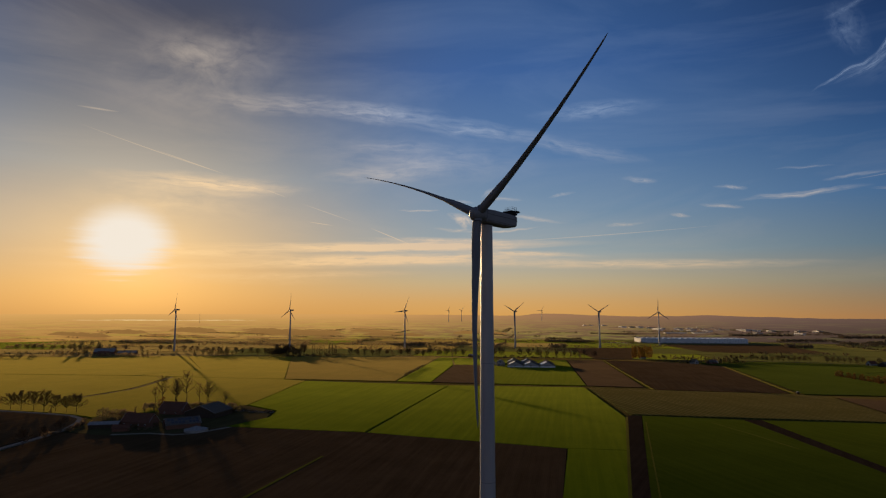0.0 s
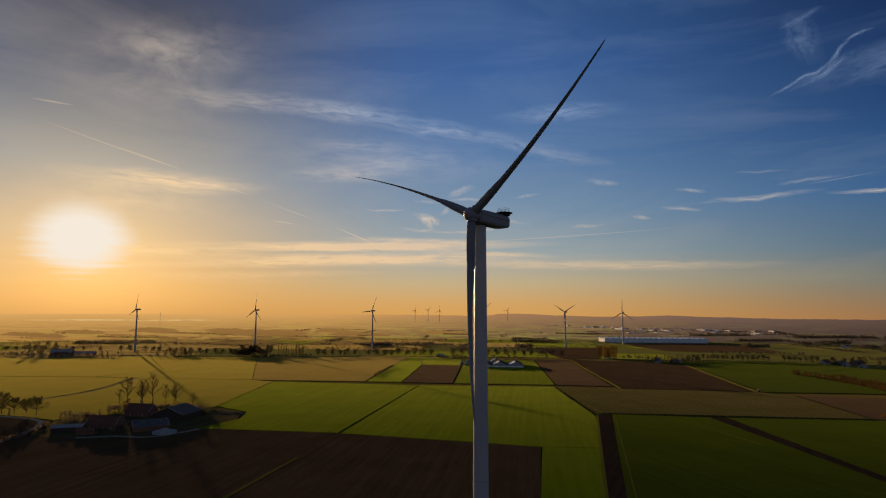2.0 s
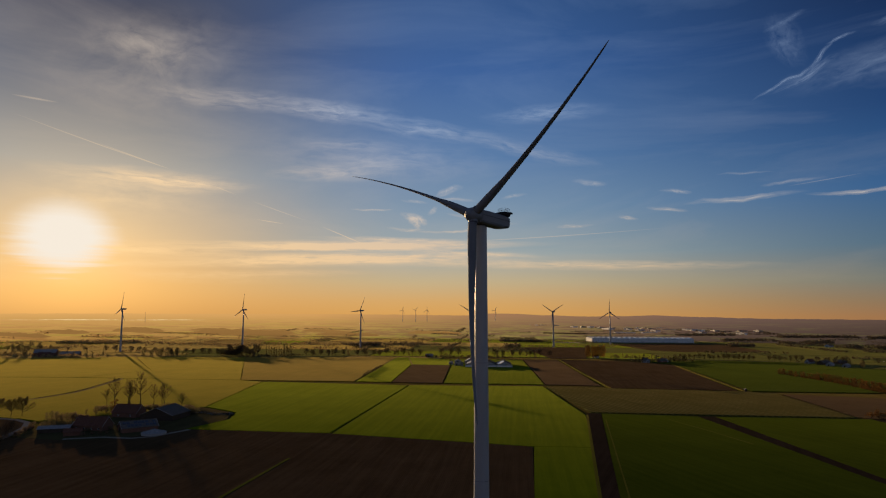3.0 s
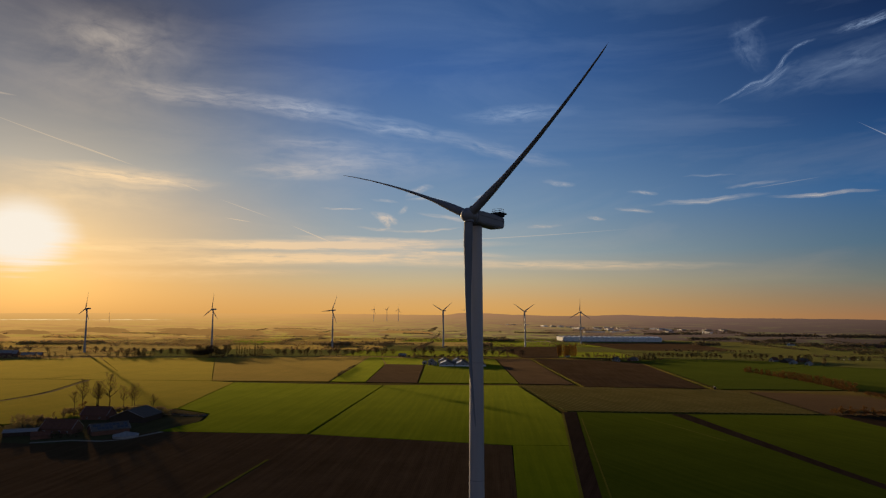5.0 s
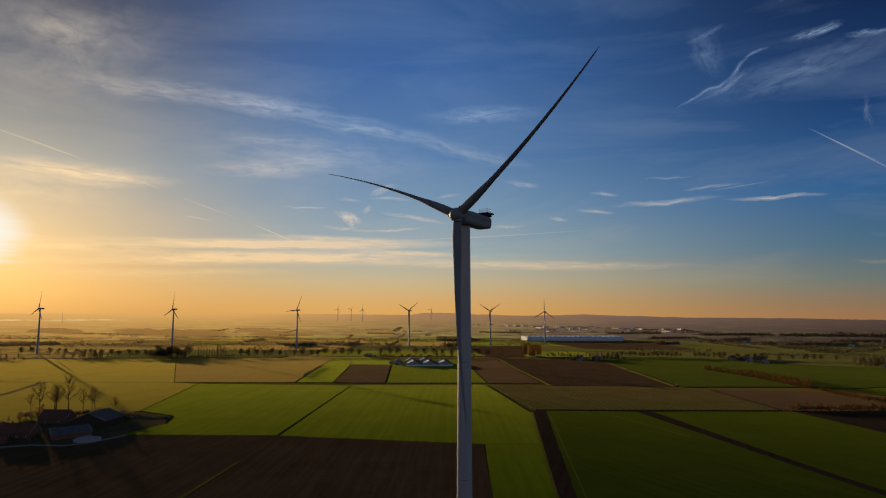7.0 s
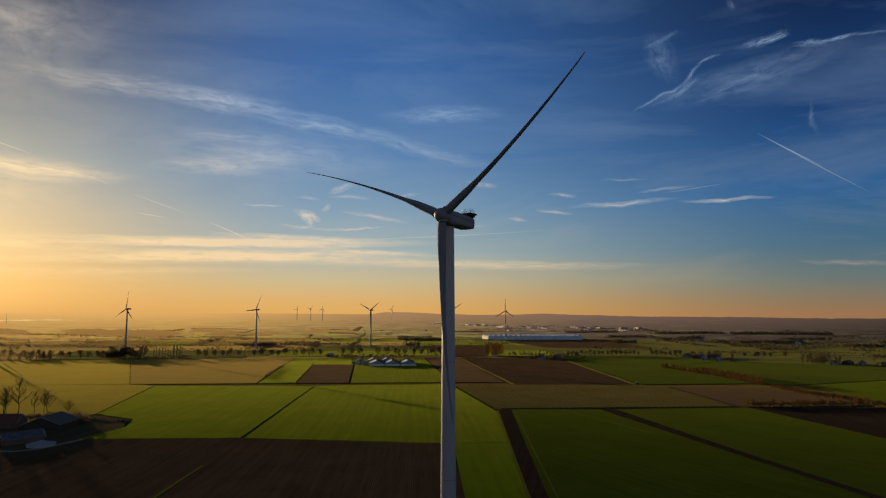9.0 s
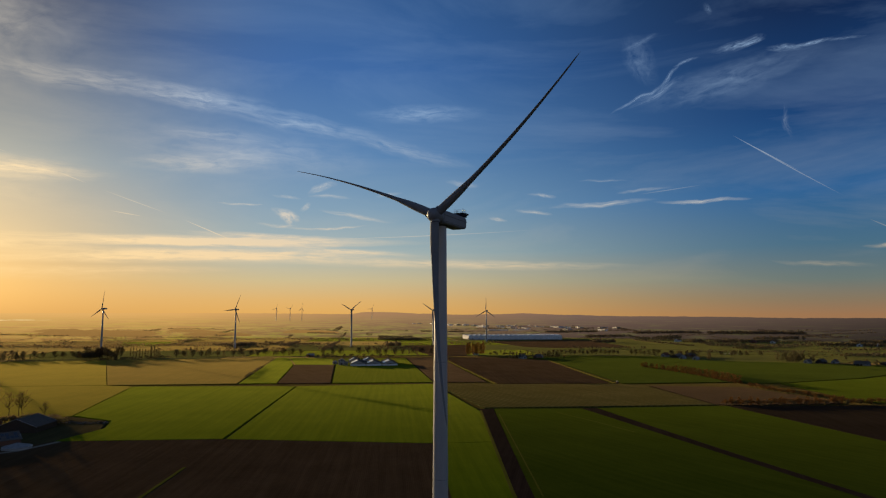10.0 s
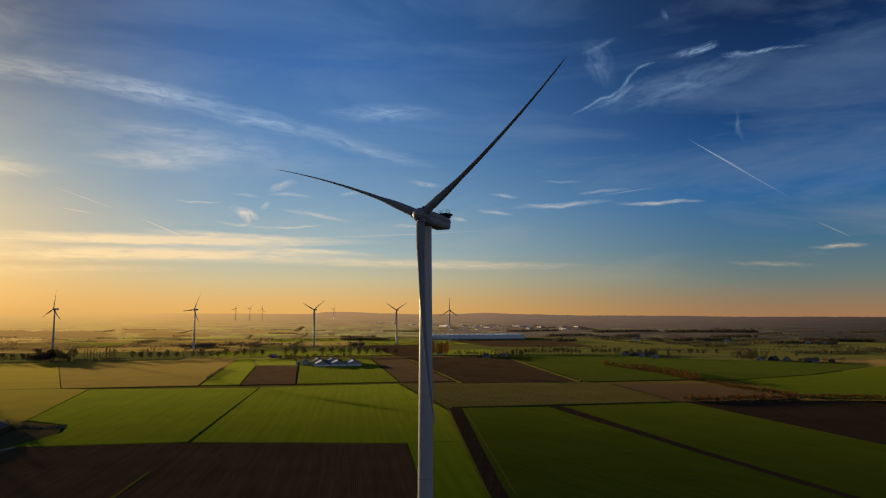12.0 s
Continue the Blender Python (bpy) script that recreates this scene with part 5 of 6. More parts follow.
BROWN_BUSH.row([(-256, 328), (-236, 336)], 4.0, rng, 0.8, 1.5, "brown shrubs in the yard")
# the road with its trees, poplars and copses
for s0, line, step, sc in ((BARE, [(-215, 1262), (-116, 1262), (-13, 1258), (60, 1250)], 17, 1.05), (ROUND, [(-205, 1266), (-90, 1264), (40, 1256)], 34, 1.15), (BARE, [(90, 1248), (223, 1222), (345, 1196)], 20, 1.1), (ROUND, [(210, 1226), (300, 1208)], 28, 1.1)):
    s0.row(line, step, rng, sc, 3.0, "trees along the road", 0.08)
BARE.row([(-390, 1262), (-470, 1292), (-640, 1400), (-800, 1415), (-1080, 1430)], 24, rng, 1.0, 4.0, "trees along the road", 0.15)
POPLAR.row([(-302, 1296), (-236, 1280)], 6.4, rng, 0.95, 1.0, "row of poplars")
POPLAR.row([(-262, 1292), (-240, 1284)], 7.0, rng, 1.02, 1.0, "row of poplars")
for i in range(16):
    (BARE if i % 3 else ROUND).put(rng.uniform(-388, -318), rng.uniform(1232, 1272), rng, rng.uniform(0.9, 1.3), "copse by the road")
for i in range(9):
    ROUND.put(rng.uniform(-560, -470), rng.uniform(1244, 1268), rng, rng.uniform(0.6, 1.0), "copse by the road")
BUSH.row([(-345, 1228), (-290, 1226), (-215, 1250)], 5.5, rng, 1.8, 3.0, "shrubs by the road")
BUSH.row([(-59, 789), (-34, 966)], 5.0, rng, 1.1, 1.2, "shrubs along a ditch", 0.1)
for x in range(8):
    ROUND.put(rng.uniform(70, 135), rng.uniform(1160, 1235), rng, rng.uniform(0.45, 0.75), "trees behind the barns")
BUSH.row([(60, 1215), (120, 1205), (210, 1190), (250, 1170)], 8.0, rng, 1.6, 5.0, "shrubs behind the barns")
OCHRE.row([(414, 1186), (458, 1192)], 4.2, rng, 1.14, 1.6, "ochre poplars")
BUSH.row([(466, 1180), (520, 1150), (600, 1090)], 9.0, rng, 1.9, 4.0, "shrubs along the road")
ROUND.row([(470, 1168), (560, 1120)], 17.0, rng, 0.62, 5.0, "trees along the road")
CONIFER.row([(476, 1060), (500, 1066)], 9.0, rng, 0.7, 3.0, "conifers round the houses")
CONIFER.row([(548, 1066), (592, 1062)], 6.0, rng, 0.8, 4.0, "conifers round the houses")
BARE.row([(590, 1136), (742, 1077)], 9.5, rng, 0.8, 1.0, "slim trees along the road", 0.06)
BARE.row([(760, 1070), (826, 1045)], 9.5, rng, 0.8, 1.0, "slim trees along the road")
BUSH.row([(468, 1064), (520, 1070), (600, 1062)], 5.0, rng, 1.5, 3.0, "shrubs round the houses")
THIN.row([(470, 1176), (590, 1140)], 12.0, rng, 0.95, 3.0, "slim trees along the road", 0.1)
# right-hand hedgerows and farmsteads
RUSTY.row([(612, 806), (604, 700)], 7.0, rng, 0.95, 2.2, "autumn hedgerow trees")
RUSTY.row([(604, 700), (597, 620), (574, 525)], 6.0, rng, 1.2, 2.4, "autumn hedgerow trees")
RUSTY_BUSH.row([(610, 800), (598, 645), (571, 523)], 6.5, rng, 0.95, 2.0, "autumn hedgerow shrubs")
RUSTY_BUSH.row([(566, 500), (555, 440), (563, 360)], 4.0, rng, 1.05, 2.0, "autumn hedgerow shrubs")
RUSTY_BUSH.row([(414, 369), (470, 357), (560, 340), (640, 300)], 3.8, rng, 1.2, 2.4, "autumn hedgerow shrubs")
RUSTY.row([(420, 368), (470, 357), (545, 343)], 9.0, rng, 0.95, 2.4, "autumn hedgerow trees", 0.1)
BUSH.row([(416, 364), (490, 349), (560, 333)], 8.0, rng, 1.2, 1.5, "shrubs in the hedgerow")
for x, y, s in ((836, 902, 0.85), (846, 912, 0.7), (880, 990, 0.6)):
    BIG.put(x, y, rng, s)
BARE.row([(840, 1030), (1010, 940)], 16.0, rng, 0.8, 9.0, "trees round a farm", 0.1)
BUSH.row([(800, 1034), (850, 1000)], 8.0, rng, 1.6, 4.0, "shrubs round a farm")
for i in range(22):
    (BIG if i % 2 == 0 else ROUND).put(rng.uniform(940, 1004), rng.uniform(800, 842), rng, rng.uniform(0.75, 1.0), "copse in the fields")
for x, y, s in ((1116, 832, 0.7), (1060, 742, 0.45), (1076, 734, 0.4), (1034, 700, 0.35)):
    BIG.put(x, y, rng, s)
BUSH.row([(1020, 760), (1090, 730), (1150, 745)], 9.0, rng, 1.2, 6.0, "shrubs round a farm")
BUSH.row([(1113, 1000), (1361, 813)], 11.0, rng, 1.3, 3.0, "low field hedge", 0.1)
for i in range(26):
    (BARE if i % 3 == 0 else ROUND).put(rng.uniform(-392, -312), rng.uniform(1240, 1330), rng, rng.uniform(1.0, 1.6), "copse by the road")
for i in range(12):
    ROUND.put(rng.uniform(-540, -474), rng.uniform(1262, 1282), rng, rng.uniform(0.8, 1.3), "copse by the road")
for i in range(10):
    (BIG if i % 3 == 0 else ROUND).put(rng.uniform(830, 905), rng.uniform(960, 1040), rng, rng.uniform(0.5, 0.8), "trees round a farm")
BUSH.row([(1188, 1229), (1266, 1180)], 6.0, rng, 2.6, 5.0, "thick field hedge")
# the farm in the haze towards the sun
for x, y, s in ((-838, 1276, 1.2), (-816, 1284, 1.3), (-806, 1270, 0.9)):
    BIG.put(x, y, rng, s, "great trees at the far farm")
ROUND.row([(-985, 1262), (-850, 1262)], 10.0, rng, 0.6, 5.0, "belt of trees in the haze")
for x, y, s in ((-892, 1408, 1.25), (-870, 1412, 1.3), (-848, 1404, 1.15), (-826, 1410, 1.0)):
    BIG.put(x, y, rng, s, "great trees at the far farm")
ROUND.row([(-780, 1300), (-640, 1262)], 20, rng, 0.75, 6.0, "trees in the haze", 0.1)
ROUND.row([(-740, 1240), (-600, 1212)], 17, rng, 0.5, 4.0, "orchard trees", 0.1)
BUSH.row([(-1010, 1180), (-850, 1160)], 7.0, rng, 2.0, 6.0, "thicket in the haze")
for stock in (TALL, BARE, THIN, ROUND, BIG, RUSTY, OCHRE, POPLAR, CONIFER, BUSH, RUSTY_BUSH, BROWN_BUSH):
    stock.clear()


# woods and hedgerows too far off to tell tree from tree
def wood_block(lists, rng, x0, y0, x1, y1, depth, h):
    """A belt of trees from one end to the other, as deep as given, with an uneven top."""
    V, F = lists
    length = math.hypot(x1 - x0, y1 - y0)
    ux, uy = (x1 - x0) / length, (y1 - y0) / length
    for i in range(max(2, int(length / 6.5))):
        for k in range(max(1, int(depth / 13))):
            if rng.random() < 0.1:
                continue
            q, p = (i + rng.random()) * 6.5, (k + rng.random()) * 13
            x, y = x0 + ux * q - uy * p, y0 + uy * q + ux * p
            hh = h * rng.uniform(0.55, 1.05)
            leaf_cards(V, F, (x, y, hh * 0.38 + plain_height(x, y)), hh * 0.5, 22, hh * 0.19, rng, 0.95)


WOODS = [
    # start x, y, end x, y, depth, height
    (-1050, 1900, -820, 1950, 50, 12),
    (-139, 1707, -46, 1712, 40, 14), (-110, 1740, -40, 1735, 30, 15), (374, 2055, 520, 1990, 50, 13), (313, 1619, 358, 1607, 50, 16), (663, 2560, 850, 2500, 40, 10), (167, 2560, 285, 2530, 30, 9), (420, 2300, 560, 2260, 40, 10), (60, 2250, 160, 2220, 20, 8), (-20, 1960, 90, 1930, 14, 8),
    (1216, 2054, 1372, 2012, 40, 14), (1020, 1692, 1085, 1640, 45, 15), (1279, 1812, 1397, 1781, 16, 15), (1420, 1880, 1500, 1850, 60, 16), (1340, 1600, 1380, 1570, 40, 14), (1415, 1570, 1470, 1530, 50, 15), (1344, 1898, 1479, 1906, 30, 12), (1500, 1560, 1640, 1520, 50, 14), (1560, 1300, 1720, 1200, 40, 13), (1700, 1700, 1860, 1620, 50, 14), (1270, 1420, 1400, 1370, 20, 9), (1800, 1400, 1950, 1250, 70, 14), (1500, 2150, 1760, 2050, 60, 14), (1180, 2350, 1400, 2290, 60, 12), (1380, 1120, 1520, 1040, 20, 10),
    (1750, 2000, 2050, 1800, 80, 14), (1480, 1720, 1620, 1690, 14, 9),
]


def far_woods():
    rng = random.Random(21)
    groups = ([], []), ([], []), ([], [])
    for row in WOODS:
        # bearing picks the tone: the more haze to imitate, the paler the leaves
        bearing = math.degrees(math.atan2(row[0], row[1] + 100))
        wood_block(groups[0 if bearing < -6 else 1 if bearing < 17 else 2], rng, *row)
    for _ in range(230):
        d, a = rng.uniform(1500, 2900), radians(rng.uniform(-38, 62))
        x, y = d * math.sin(a), d * math.cos(a)
        if inside(x, y, NEAR) or (560 < x < 1150 and 1380 < y < 2300):
            continue
        turn = rng.choice((-0.216, -0.216, 1.35, -0.1))
        length = rng.uniform(50, 320)
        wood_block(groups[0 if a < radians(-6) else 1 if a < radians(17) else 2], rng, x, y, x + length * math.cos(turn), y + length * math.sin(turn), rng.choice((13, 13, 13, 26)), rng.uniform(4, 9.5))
    for (V, F), mat, label in zip(groups, (M_FARWOOD, M_MIDWOOD, M_DARKWOOD), ("woods and hedgerows painted pale for golden haze", "brown copses and hedgerows on the plain, tinted for haze", "copses and hedgerows below the hills, tinted for thin haze")):
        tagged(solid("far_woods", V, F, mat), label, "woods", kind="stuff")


far_woods()


# ---- buildings ----
def frame_at(x, y, turn):
    return Matrix.Translation((x, y, 0)) @ Matrix.Rotation(radians(turn), 4, "Z")


def gable(name, label, m, width, length, eave, ridge, wall, roof, category="barn", windows=0, chimney=False, door=True, group="", boards=False):
    """A gabled building, ridge along local y, front gable at y=0. Width along x."""
    root = tagged(empty(name, m), label, category, group)
    w, L = width / 2, length
    V = [(-w, 0, -0.9), (w, 0, -0.9), (w, 0, eave), (0, 0, ridge - 0.15), (-w, 0, eave), (-w, L, -0.9), (w, L, -0.9), (w, L, eave), (0, L, ridge - 0.15), (-w, L, eave)]
    F = [(0, 1, 2, 3, 4), (9, 8, 7, 6, 5), (1, 6, 7, 2), (5, 0, 4, 9)]
    solid("wall", V, F, wall, root)
    for side in (-1, 1):
        o = 0.5
        k = (ridge - eave) / w
        e = (side * (w + o), eave - k * o)
        t = 0.18
        V = [(0, -o, ridge), (e[0], -o, e[1]), (e[0], L + o, e[1]), (0, L + o, ridge), (0, -o, ridge + t), (e[0], -o, e[1] + t), (e[0], L + o, e[1] + t), (0, L + o, ridge + t)]
        F = [(0, 1, 2, 3), (7, 6, 5, 4), (0, 4, 5, 1), (2, 6, 7, 3), (1, 5, 6, 2), (3, 7, 4, 0)]
        if side < 0:
            F = [tuple(reversed(f)) for f in F]
        solid("roof", V, F, roof, root)
    boxed("ridge_cap", (-0.3, 0.3, -0.5, L + 0.5, ridge + 0.1, ridge + 0.32), roof, root)
    if boards:
        # pale verge boards along both gables
        for yy in (-0.66, L + 0.5):
            for side in (-1, 1):
                e = (side * (w + 0.5), eave - (ridge - eave) / w * 0.5)
                V = [(x, y, z + dz) for y in (yy, yy + 0.16) for (x, z) in ((0, ridge), e) for dz in (-0.05, 0.28)]
                solid("verge_board", V, [(0, 2, 3, 1), (4, 5, 7, 6), (0, 4, 6, 2), (1, 3, 7, 5), (2, 6, 7, 3), (0, 1, 5, 4)], M_GREYWALL, root)
    if door:
        dw = min(4.0, width * 0.3)
        d = boxed("door", (-dw / 2, dw / 2, -0.12, 0.05, 0, min(eave * 0.95, 3.8)), M_TIMBER, root)
        boxed("door_rail", (-dw, dw, -0.2, -0.12, min(eave * 0.95, 3.8), min(eave * 0.95, 3.8) + 0.15), M_SEAM, d)
    for i in range(windows):
        for side in (-1, 1):
            y = L * (i + 0.5) / windows
            x = side * w
            fr = boxed("window", (x - 0.06, x + 0.06, y - 0.7, y + 0.7, 1.0, 2.4), M_WHITEWALL, root)
            boxed("pane", (x - 0.09, x + 0.09, y - 0.58, y + 0.58, 1.12, 2.28), M_GLASS, fr)
    if chimney:
        c = boxed("chimney", (-0.5, 0.5, L * 0.3 - 0.5, L * 0.3 + 0.5, ridge - 1.0, ridge + 1.3), M_BRICK, root)
        boxed("chimney_pot", (-0.2, 0.2, L * 0.3 - 0.2, L * 0.3 + 0.2, ridge + 1.3, ridge + 1.7), M_TILE, c)
    return root


# the farm
gable("farmhouse", "brick farmhouse with a red tiled roof", frame_at(-271, 359, -104), 13, 26, 4.0, 10.0, M_BRICK, M_TILE, "house", windows=4, chimney=True, boards=True)
gable("barn", "long barn with a red tiled roof behind the yard", frame_at(-268, 424, -104), 14, 24, 4.0, 10.5, M_BRICK, M_TILE, windows=2, boards=True)
gable("barn", "large dark timber barn with a wide sheet roof", frame_at(-224, 396, -12), 30, 30, 4.5, 10.5, M_TIMBER, M_SLATE, boards=True)
gable("shed", "low open shed in front of the lane", frame_at(-294, 345, -76), 9, 22, 3.0, 4.6, M_TIMBER, M_FIBRE, "shed", door=False)
gable("shed", "small brick shed beside the yard", frame_at(-268, 330, -70), 7, 12, 2.6, 4.8, M_BRICK, M_TILE, "shed")
stable = gable("barn", "long low barn with rows of solar panels on its roof", frame_at(-233, 344, -58), 18, 26, 3.4, 7.6, M_BRICK, M_SLATE, boards=True)
for ob in [c for c in stable.children if c.name.startswith("roof")]:
    sgn = 1 if ob.data.vertices[1].co.x > 0 else -1
    for i in range(9):
        for f0, f1 in ((0.16, 0.46), (0.54, 0.84)):
            y0, k = 1.2 + i * 2.7, 4.2 / 9.0
            if (i * 7 + int(f0 * 10)) % 5 == 0:
                continue
            V = [(sgn * 9 * f, y, 7.6 - k * 9 * f + 0.18 + dz) for dz in (0.04, 0.12) for f in (f0, f1) for y in (y0, y0 + 2.3)]
            solid("solar_panel", V, [(0, 1, 3, 2), (4, 6, 7, 5), (0, 4, 5, 1), (1, 5, 7, 3), (3, 7, 6, 2), (2, 6, 4, 0)], M_PANEL, ob)


def slurry_tank(x, y):
    root = tagged(empty("slurry_tank", Matrix.Translation((x, y, 0))), "round slurry tank under a pale tent cover", "tank")
    V, F = spin([(9.0, -0.9), (9.0, 1.6), (8.9, 1.65)], 40)
    solid("tank_wall", V, F[:-1], M_GREYWALL, root)
    V, F = [], []
    n = 24
    for i in range(n):
        a = 2 * math.pi * i / n
        sag = 0.0 if i % 2 == 0 else 0.18
        V += [(9.2 * math.cos(a), 9.2 * math.sin(a), 1.5), (5.0 * math.cos(a), 5.0 * math.sin(a), 2.6 - sag), (0.2 * math.cos(a), 0.2 * math.sin(a), 4.0)]
    for i in range(n):
        j = (i + 1) % n
        F += [(3 * i, 3 * j, 3 * j + 1, 3 * i + 1), (3 * i + 1, 3 * j + 1, 3 * j + 2, 3 * i + 2)]
    solid("tent_cover", V, F, M_FIBRE, root, "pale grey fabric cover")
    V, F = spin([(0.35, 3.9), (0.4, 4.2), (0.1, 4.5)], 12)
    solid("vent_cap", V, F, M_SEAM, root)


slurry_tank(-203, 332)


def log_pile(x, y, turn, label, seed):
    """A heap of cut branches and rubble at the field's edge."""
    rng = random.Random(seed)
    root = tagged(empty("rubble_heap", frame_at(x, y, turn)), label, "heap")
    V, F = [], []
    for _ in range(46):
        px, py = rng.uniform(-9, 9), rng.uniform(-4, 4)
        z = max(0.1, 2.2 - 0.028 * px * px - 0.1 * py * py) * rng.random()
        a = rng.uniform(0, 3.1)
        l = rng.uniform(0.8, 2.4)
        tube(V, F, (px - l * math.cos(a), py - l * math.sin(a), z), (px + l * math.cos(a), py + l * math.sin(a), z + rng.uniform(-0.2, 0.7)), rng.uniform(0.1, 0.3), 0.08, 5)
    solid("branches", V, F, M_BARK, root)
    V, F = [], []
    for _ in range(60):
        px, py = rng.uniform(-10, 10), rng.uniform(-5, 5)
        leaf_cards(V, F, (px, py, 0.5), 0.7, 3, 0.4, rng, 0.6)
    solid("rubble", V, F, M_FIBRE, root)["kind"] = "stuff"


log_pile(-176, 428, 10, "heap of branches and pale rubble by the wheat", 31)
log_pile(-194, 436, -20, "heap of branches and pale rubble by the wheat", 32)

def roof_sheets(barn, w, eave, ridge, y0, y1):
    """White translucent sheets let into the western slope, in six panels."""
    roof = [c for c in barn.children if c.name.startswith("roof")][0]
    k = (ridge - eave) / w
    for i in range(6):
        a, b = y0 + (y1 - y0) * i / 6, y0 + (y1 - y0) * (i + 0.94) / 6
        V = [(-w * f, y, ridge - k * w * f + 0.18 + dz) for dz in (0.03, 0.1) for f in (0.08, 0.86) for y in (a, b)]
        solid("roof_sheet", V, [(0, 1, 3, 2), (4, 6, 7, 5), (0, 4, 5, 1), (1, 5, 7, 3), (3, 7, 6, 2), (2, 6, 4, 0)], M_SKYLIGHT, roof)


# livestock barns in two rows, seen gable-on, with shining white roof sheets on one slope
BX, BA = Vector((0.99, -0.139)), -8.0
for i in range(3):
    p = Vector((116, 957)) + BX * (14.5 + 28.5 * i)
    b = gable("livestock_barn", "wide livestock barn with white sheets on its sunward roof", frame_at(p.x, p.y, BA), 27.0, 66, 3.4, 9.4, M_GREYWALL, M_SLATE, "barn", group="livestock barns")
    roof_sheets(b, 13.5, 3.4, 9.4, 3.0, 36.0)
    boxed("plinth", (-13.6, 13.6, -0.15, 0.0, -0.9, 2.6), M_WHITEWALL, b)
    boxed("side_plinth", (-13.65, -13.5, -0.15, 66, -0.9, 2.6), M_WHITEWALL, b)
for i in range(2):
    p = Vector((126, 1035)) + BX * (10 + 27 * i)
    b = gable("livestock_barn", "livestock barn with a partly white roof", frame_at(p.x, p.y, BA), 22, 50, 3.0, 8.6, M_GREYWALL, M_SLATE, "barn", group="livestock barns")
    roof_sheets(b, 11.0, 3.0, 8.6, 2.0, 24.0)
for k, (x, y, w, l, h) in enumerate(((104, 985, 9, 20, 5.0), (96, 1012, 8, 26, 4.5), (112, 1040, 12, 22, 6.5))):
    gable("shed", "pale low shed beside the livestock barns", frame_at(x, y, BA), w, l, h * 0.6, h, M_GREYWALL, M_FIBRE, "shed")


def silo(x, y, r, h):
    root = tagged(empty("feed_silo", Matrix.Translation((x, y, 0))), "slim pale feed silo on legs", "silo", "feed silos")
    V, F = spin([(0.3, 1.6), (r, 3.4), (r, h), (r * 0.4, h + 1.1), (0.1, h + 1.2)], 18)
    solid("silo_body", V, F, M_FIBRE, root, smooth=False)
    for i in range(4):
        a = math.pi / 4 + i * math.pi / 2
        V, F = [], []
        tube(V, F, (r * math.cos(a), r * math.sin(a), -0.9), (r * math.cos(a), r * math.sin(a), 3.6), 0.09, 0.09, 5)
        solid("leg", V, F, M_STEEL, root)


for x, y in ((108, 962), (111, 957), (100, 970)):
    silo(x, y, 1.5, 8.0)


def warehouse():
    """Long distribution hall: white wall with ribs, many low roof bays with bright sunward slopes."""
    a, b = Vector((695, 1985)), Vector((695 + 0.985 * 348, 1985 - 0.17 * 348))
    d = (b - a).normalized()
    turn = math.degrees(math.atan2(d.y, d.x))
    L, D, H = (b - a).length, 150.0, 13.5
    root = tagged(empty("warehouse", frame_at(a.x, a.y, turn)), "very long white distribution hall with a ridged roof", "warehouse")
    boxed("wall", (0, L, 0, D, -0.9, H), M_WHITEWALL, root)
    boxed("plinth", (-0.2, L + 0.2, -0.25, D + 0.2, -0.9, 1.4), M_GREYWALL, root)
    boxed("roof_edge", (-0.4, L + 0.4, -0.4, D + 0.4, H, H + 0.8), M_WHITEWALL, root)
    n = 19
    for i in range(n):
        x0, x1 = L * (i + 0.06) / n, L * (i + 0.94) / n
        xm = (x0 + x1) / 2
        V = [(x0, 2, H + 0.8), (x1, 2, H + 0.8), (xm, 2, H + 4.4), (x0, D - 2, H + 0.8), (x1, D - 2, H + 0.8), (xm, D - 2, H + 4.4)]
        bay = solid("roof_bay", V, [(0, 1, 2), (5, 4, 3), (0, 2, 5, 3), (2, 1, 4, 5)], M_FIBRE, root)
        solid("bay_end", [(x0, 1.8, H + 0.82), (x1, 1.8, H + 0.82), (xm, 1.8, H + 4.45), (x0, 2.0, H + 0.82), (x1, 2.0, H + 0.82), (xm, 2.0, H + 4.45)], [(0, 1, 2), (5, 4, 3), (0, 2, 5, 3), (2, 1, 4, 5)], M_WHITEWALL, bay)
        V = [(x0 + (xm - x0) * f, y, H + 0.8 + 3.6 * f + dz) for dz in (0.05, 0.2) for f in (0.1, 0.9) for y in (4, 40)]
        solid("rooflight", V, [(0, 1, 3, 2), (4, 6, 7, 5), (0, 4, 5, 1), (1, 5, 7, 3), (3, 7, 6, 2), (2, 6, 4, 0)], M_SKYLIGHT, bay)
    for i in range(40):
        x = L * (i + 0.5) / 40
        boxed("wall_rib", (x - 0.25, x + 0.25, -0.3, 0.0, 1.4, H), M_GREYWALL, root)
    for i in range(12):
        x = L * (0.1 + 0.8 * i / 12)
        boxed("loading_door", (x - 1.8, x + 1.8, -0.35, 0.0, 0.0, 4.2), M_GREYWALL, root)


warehouse()


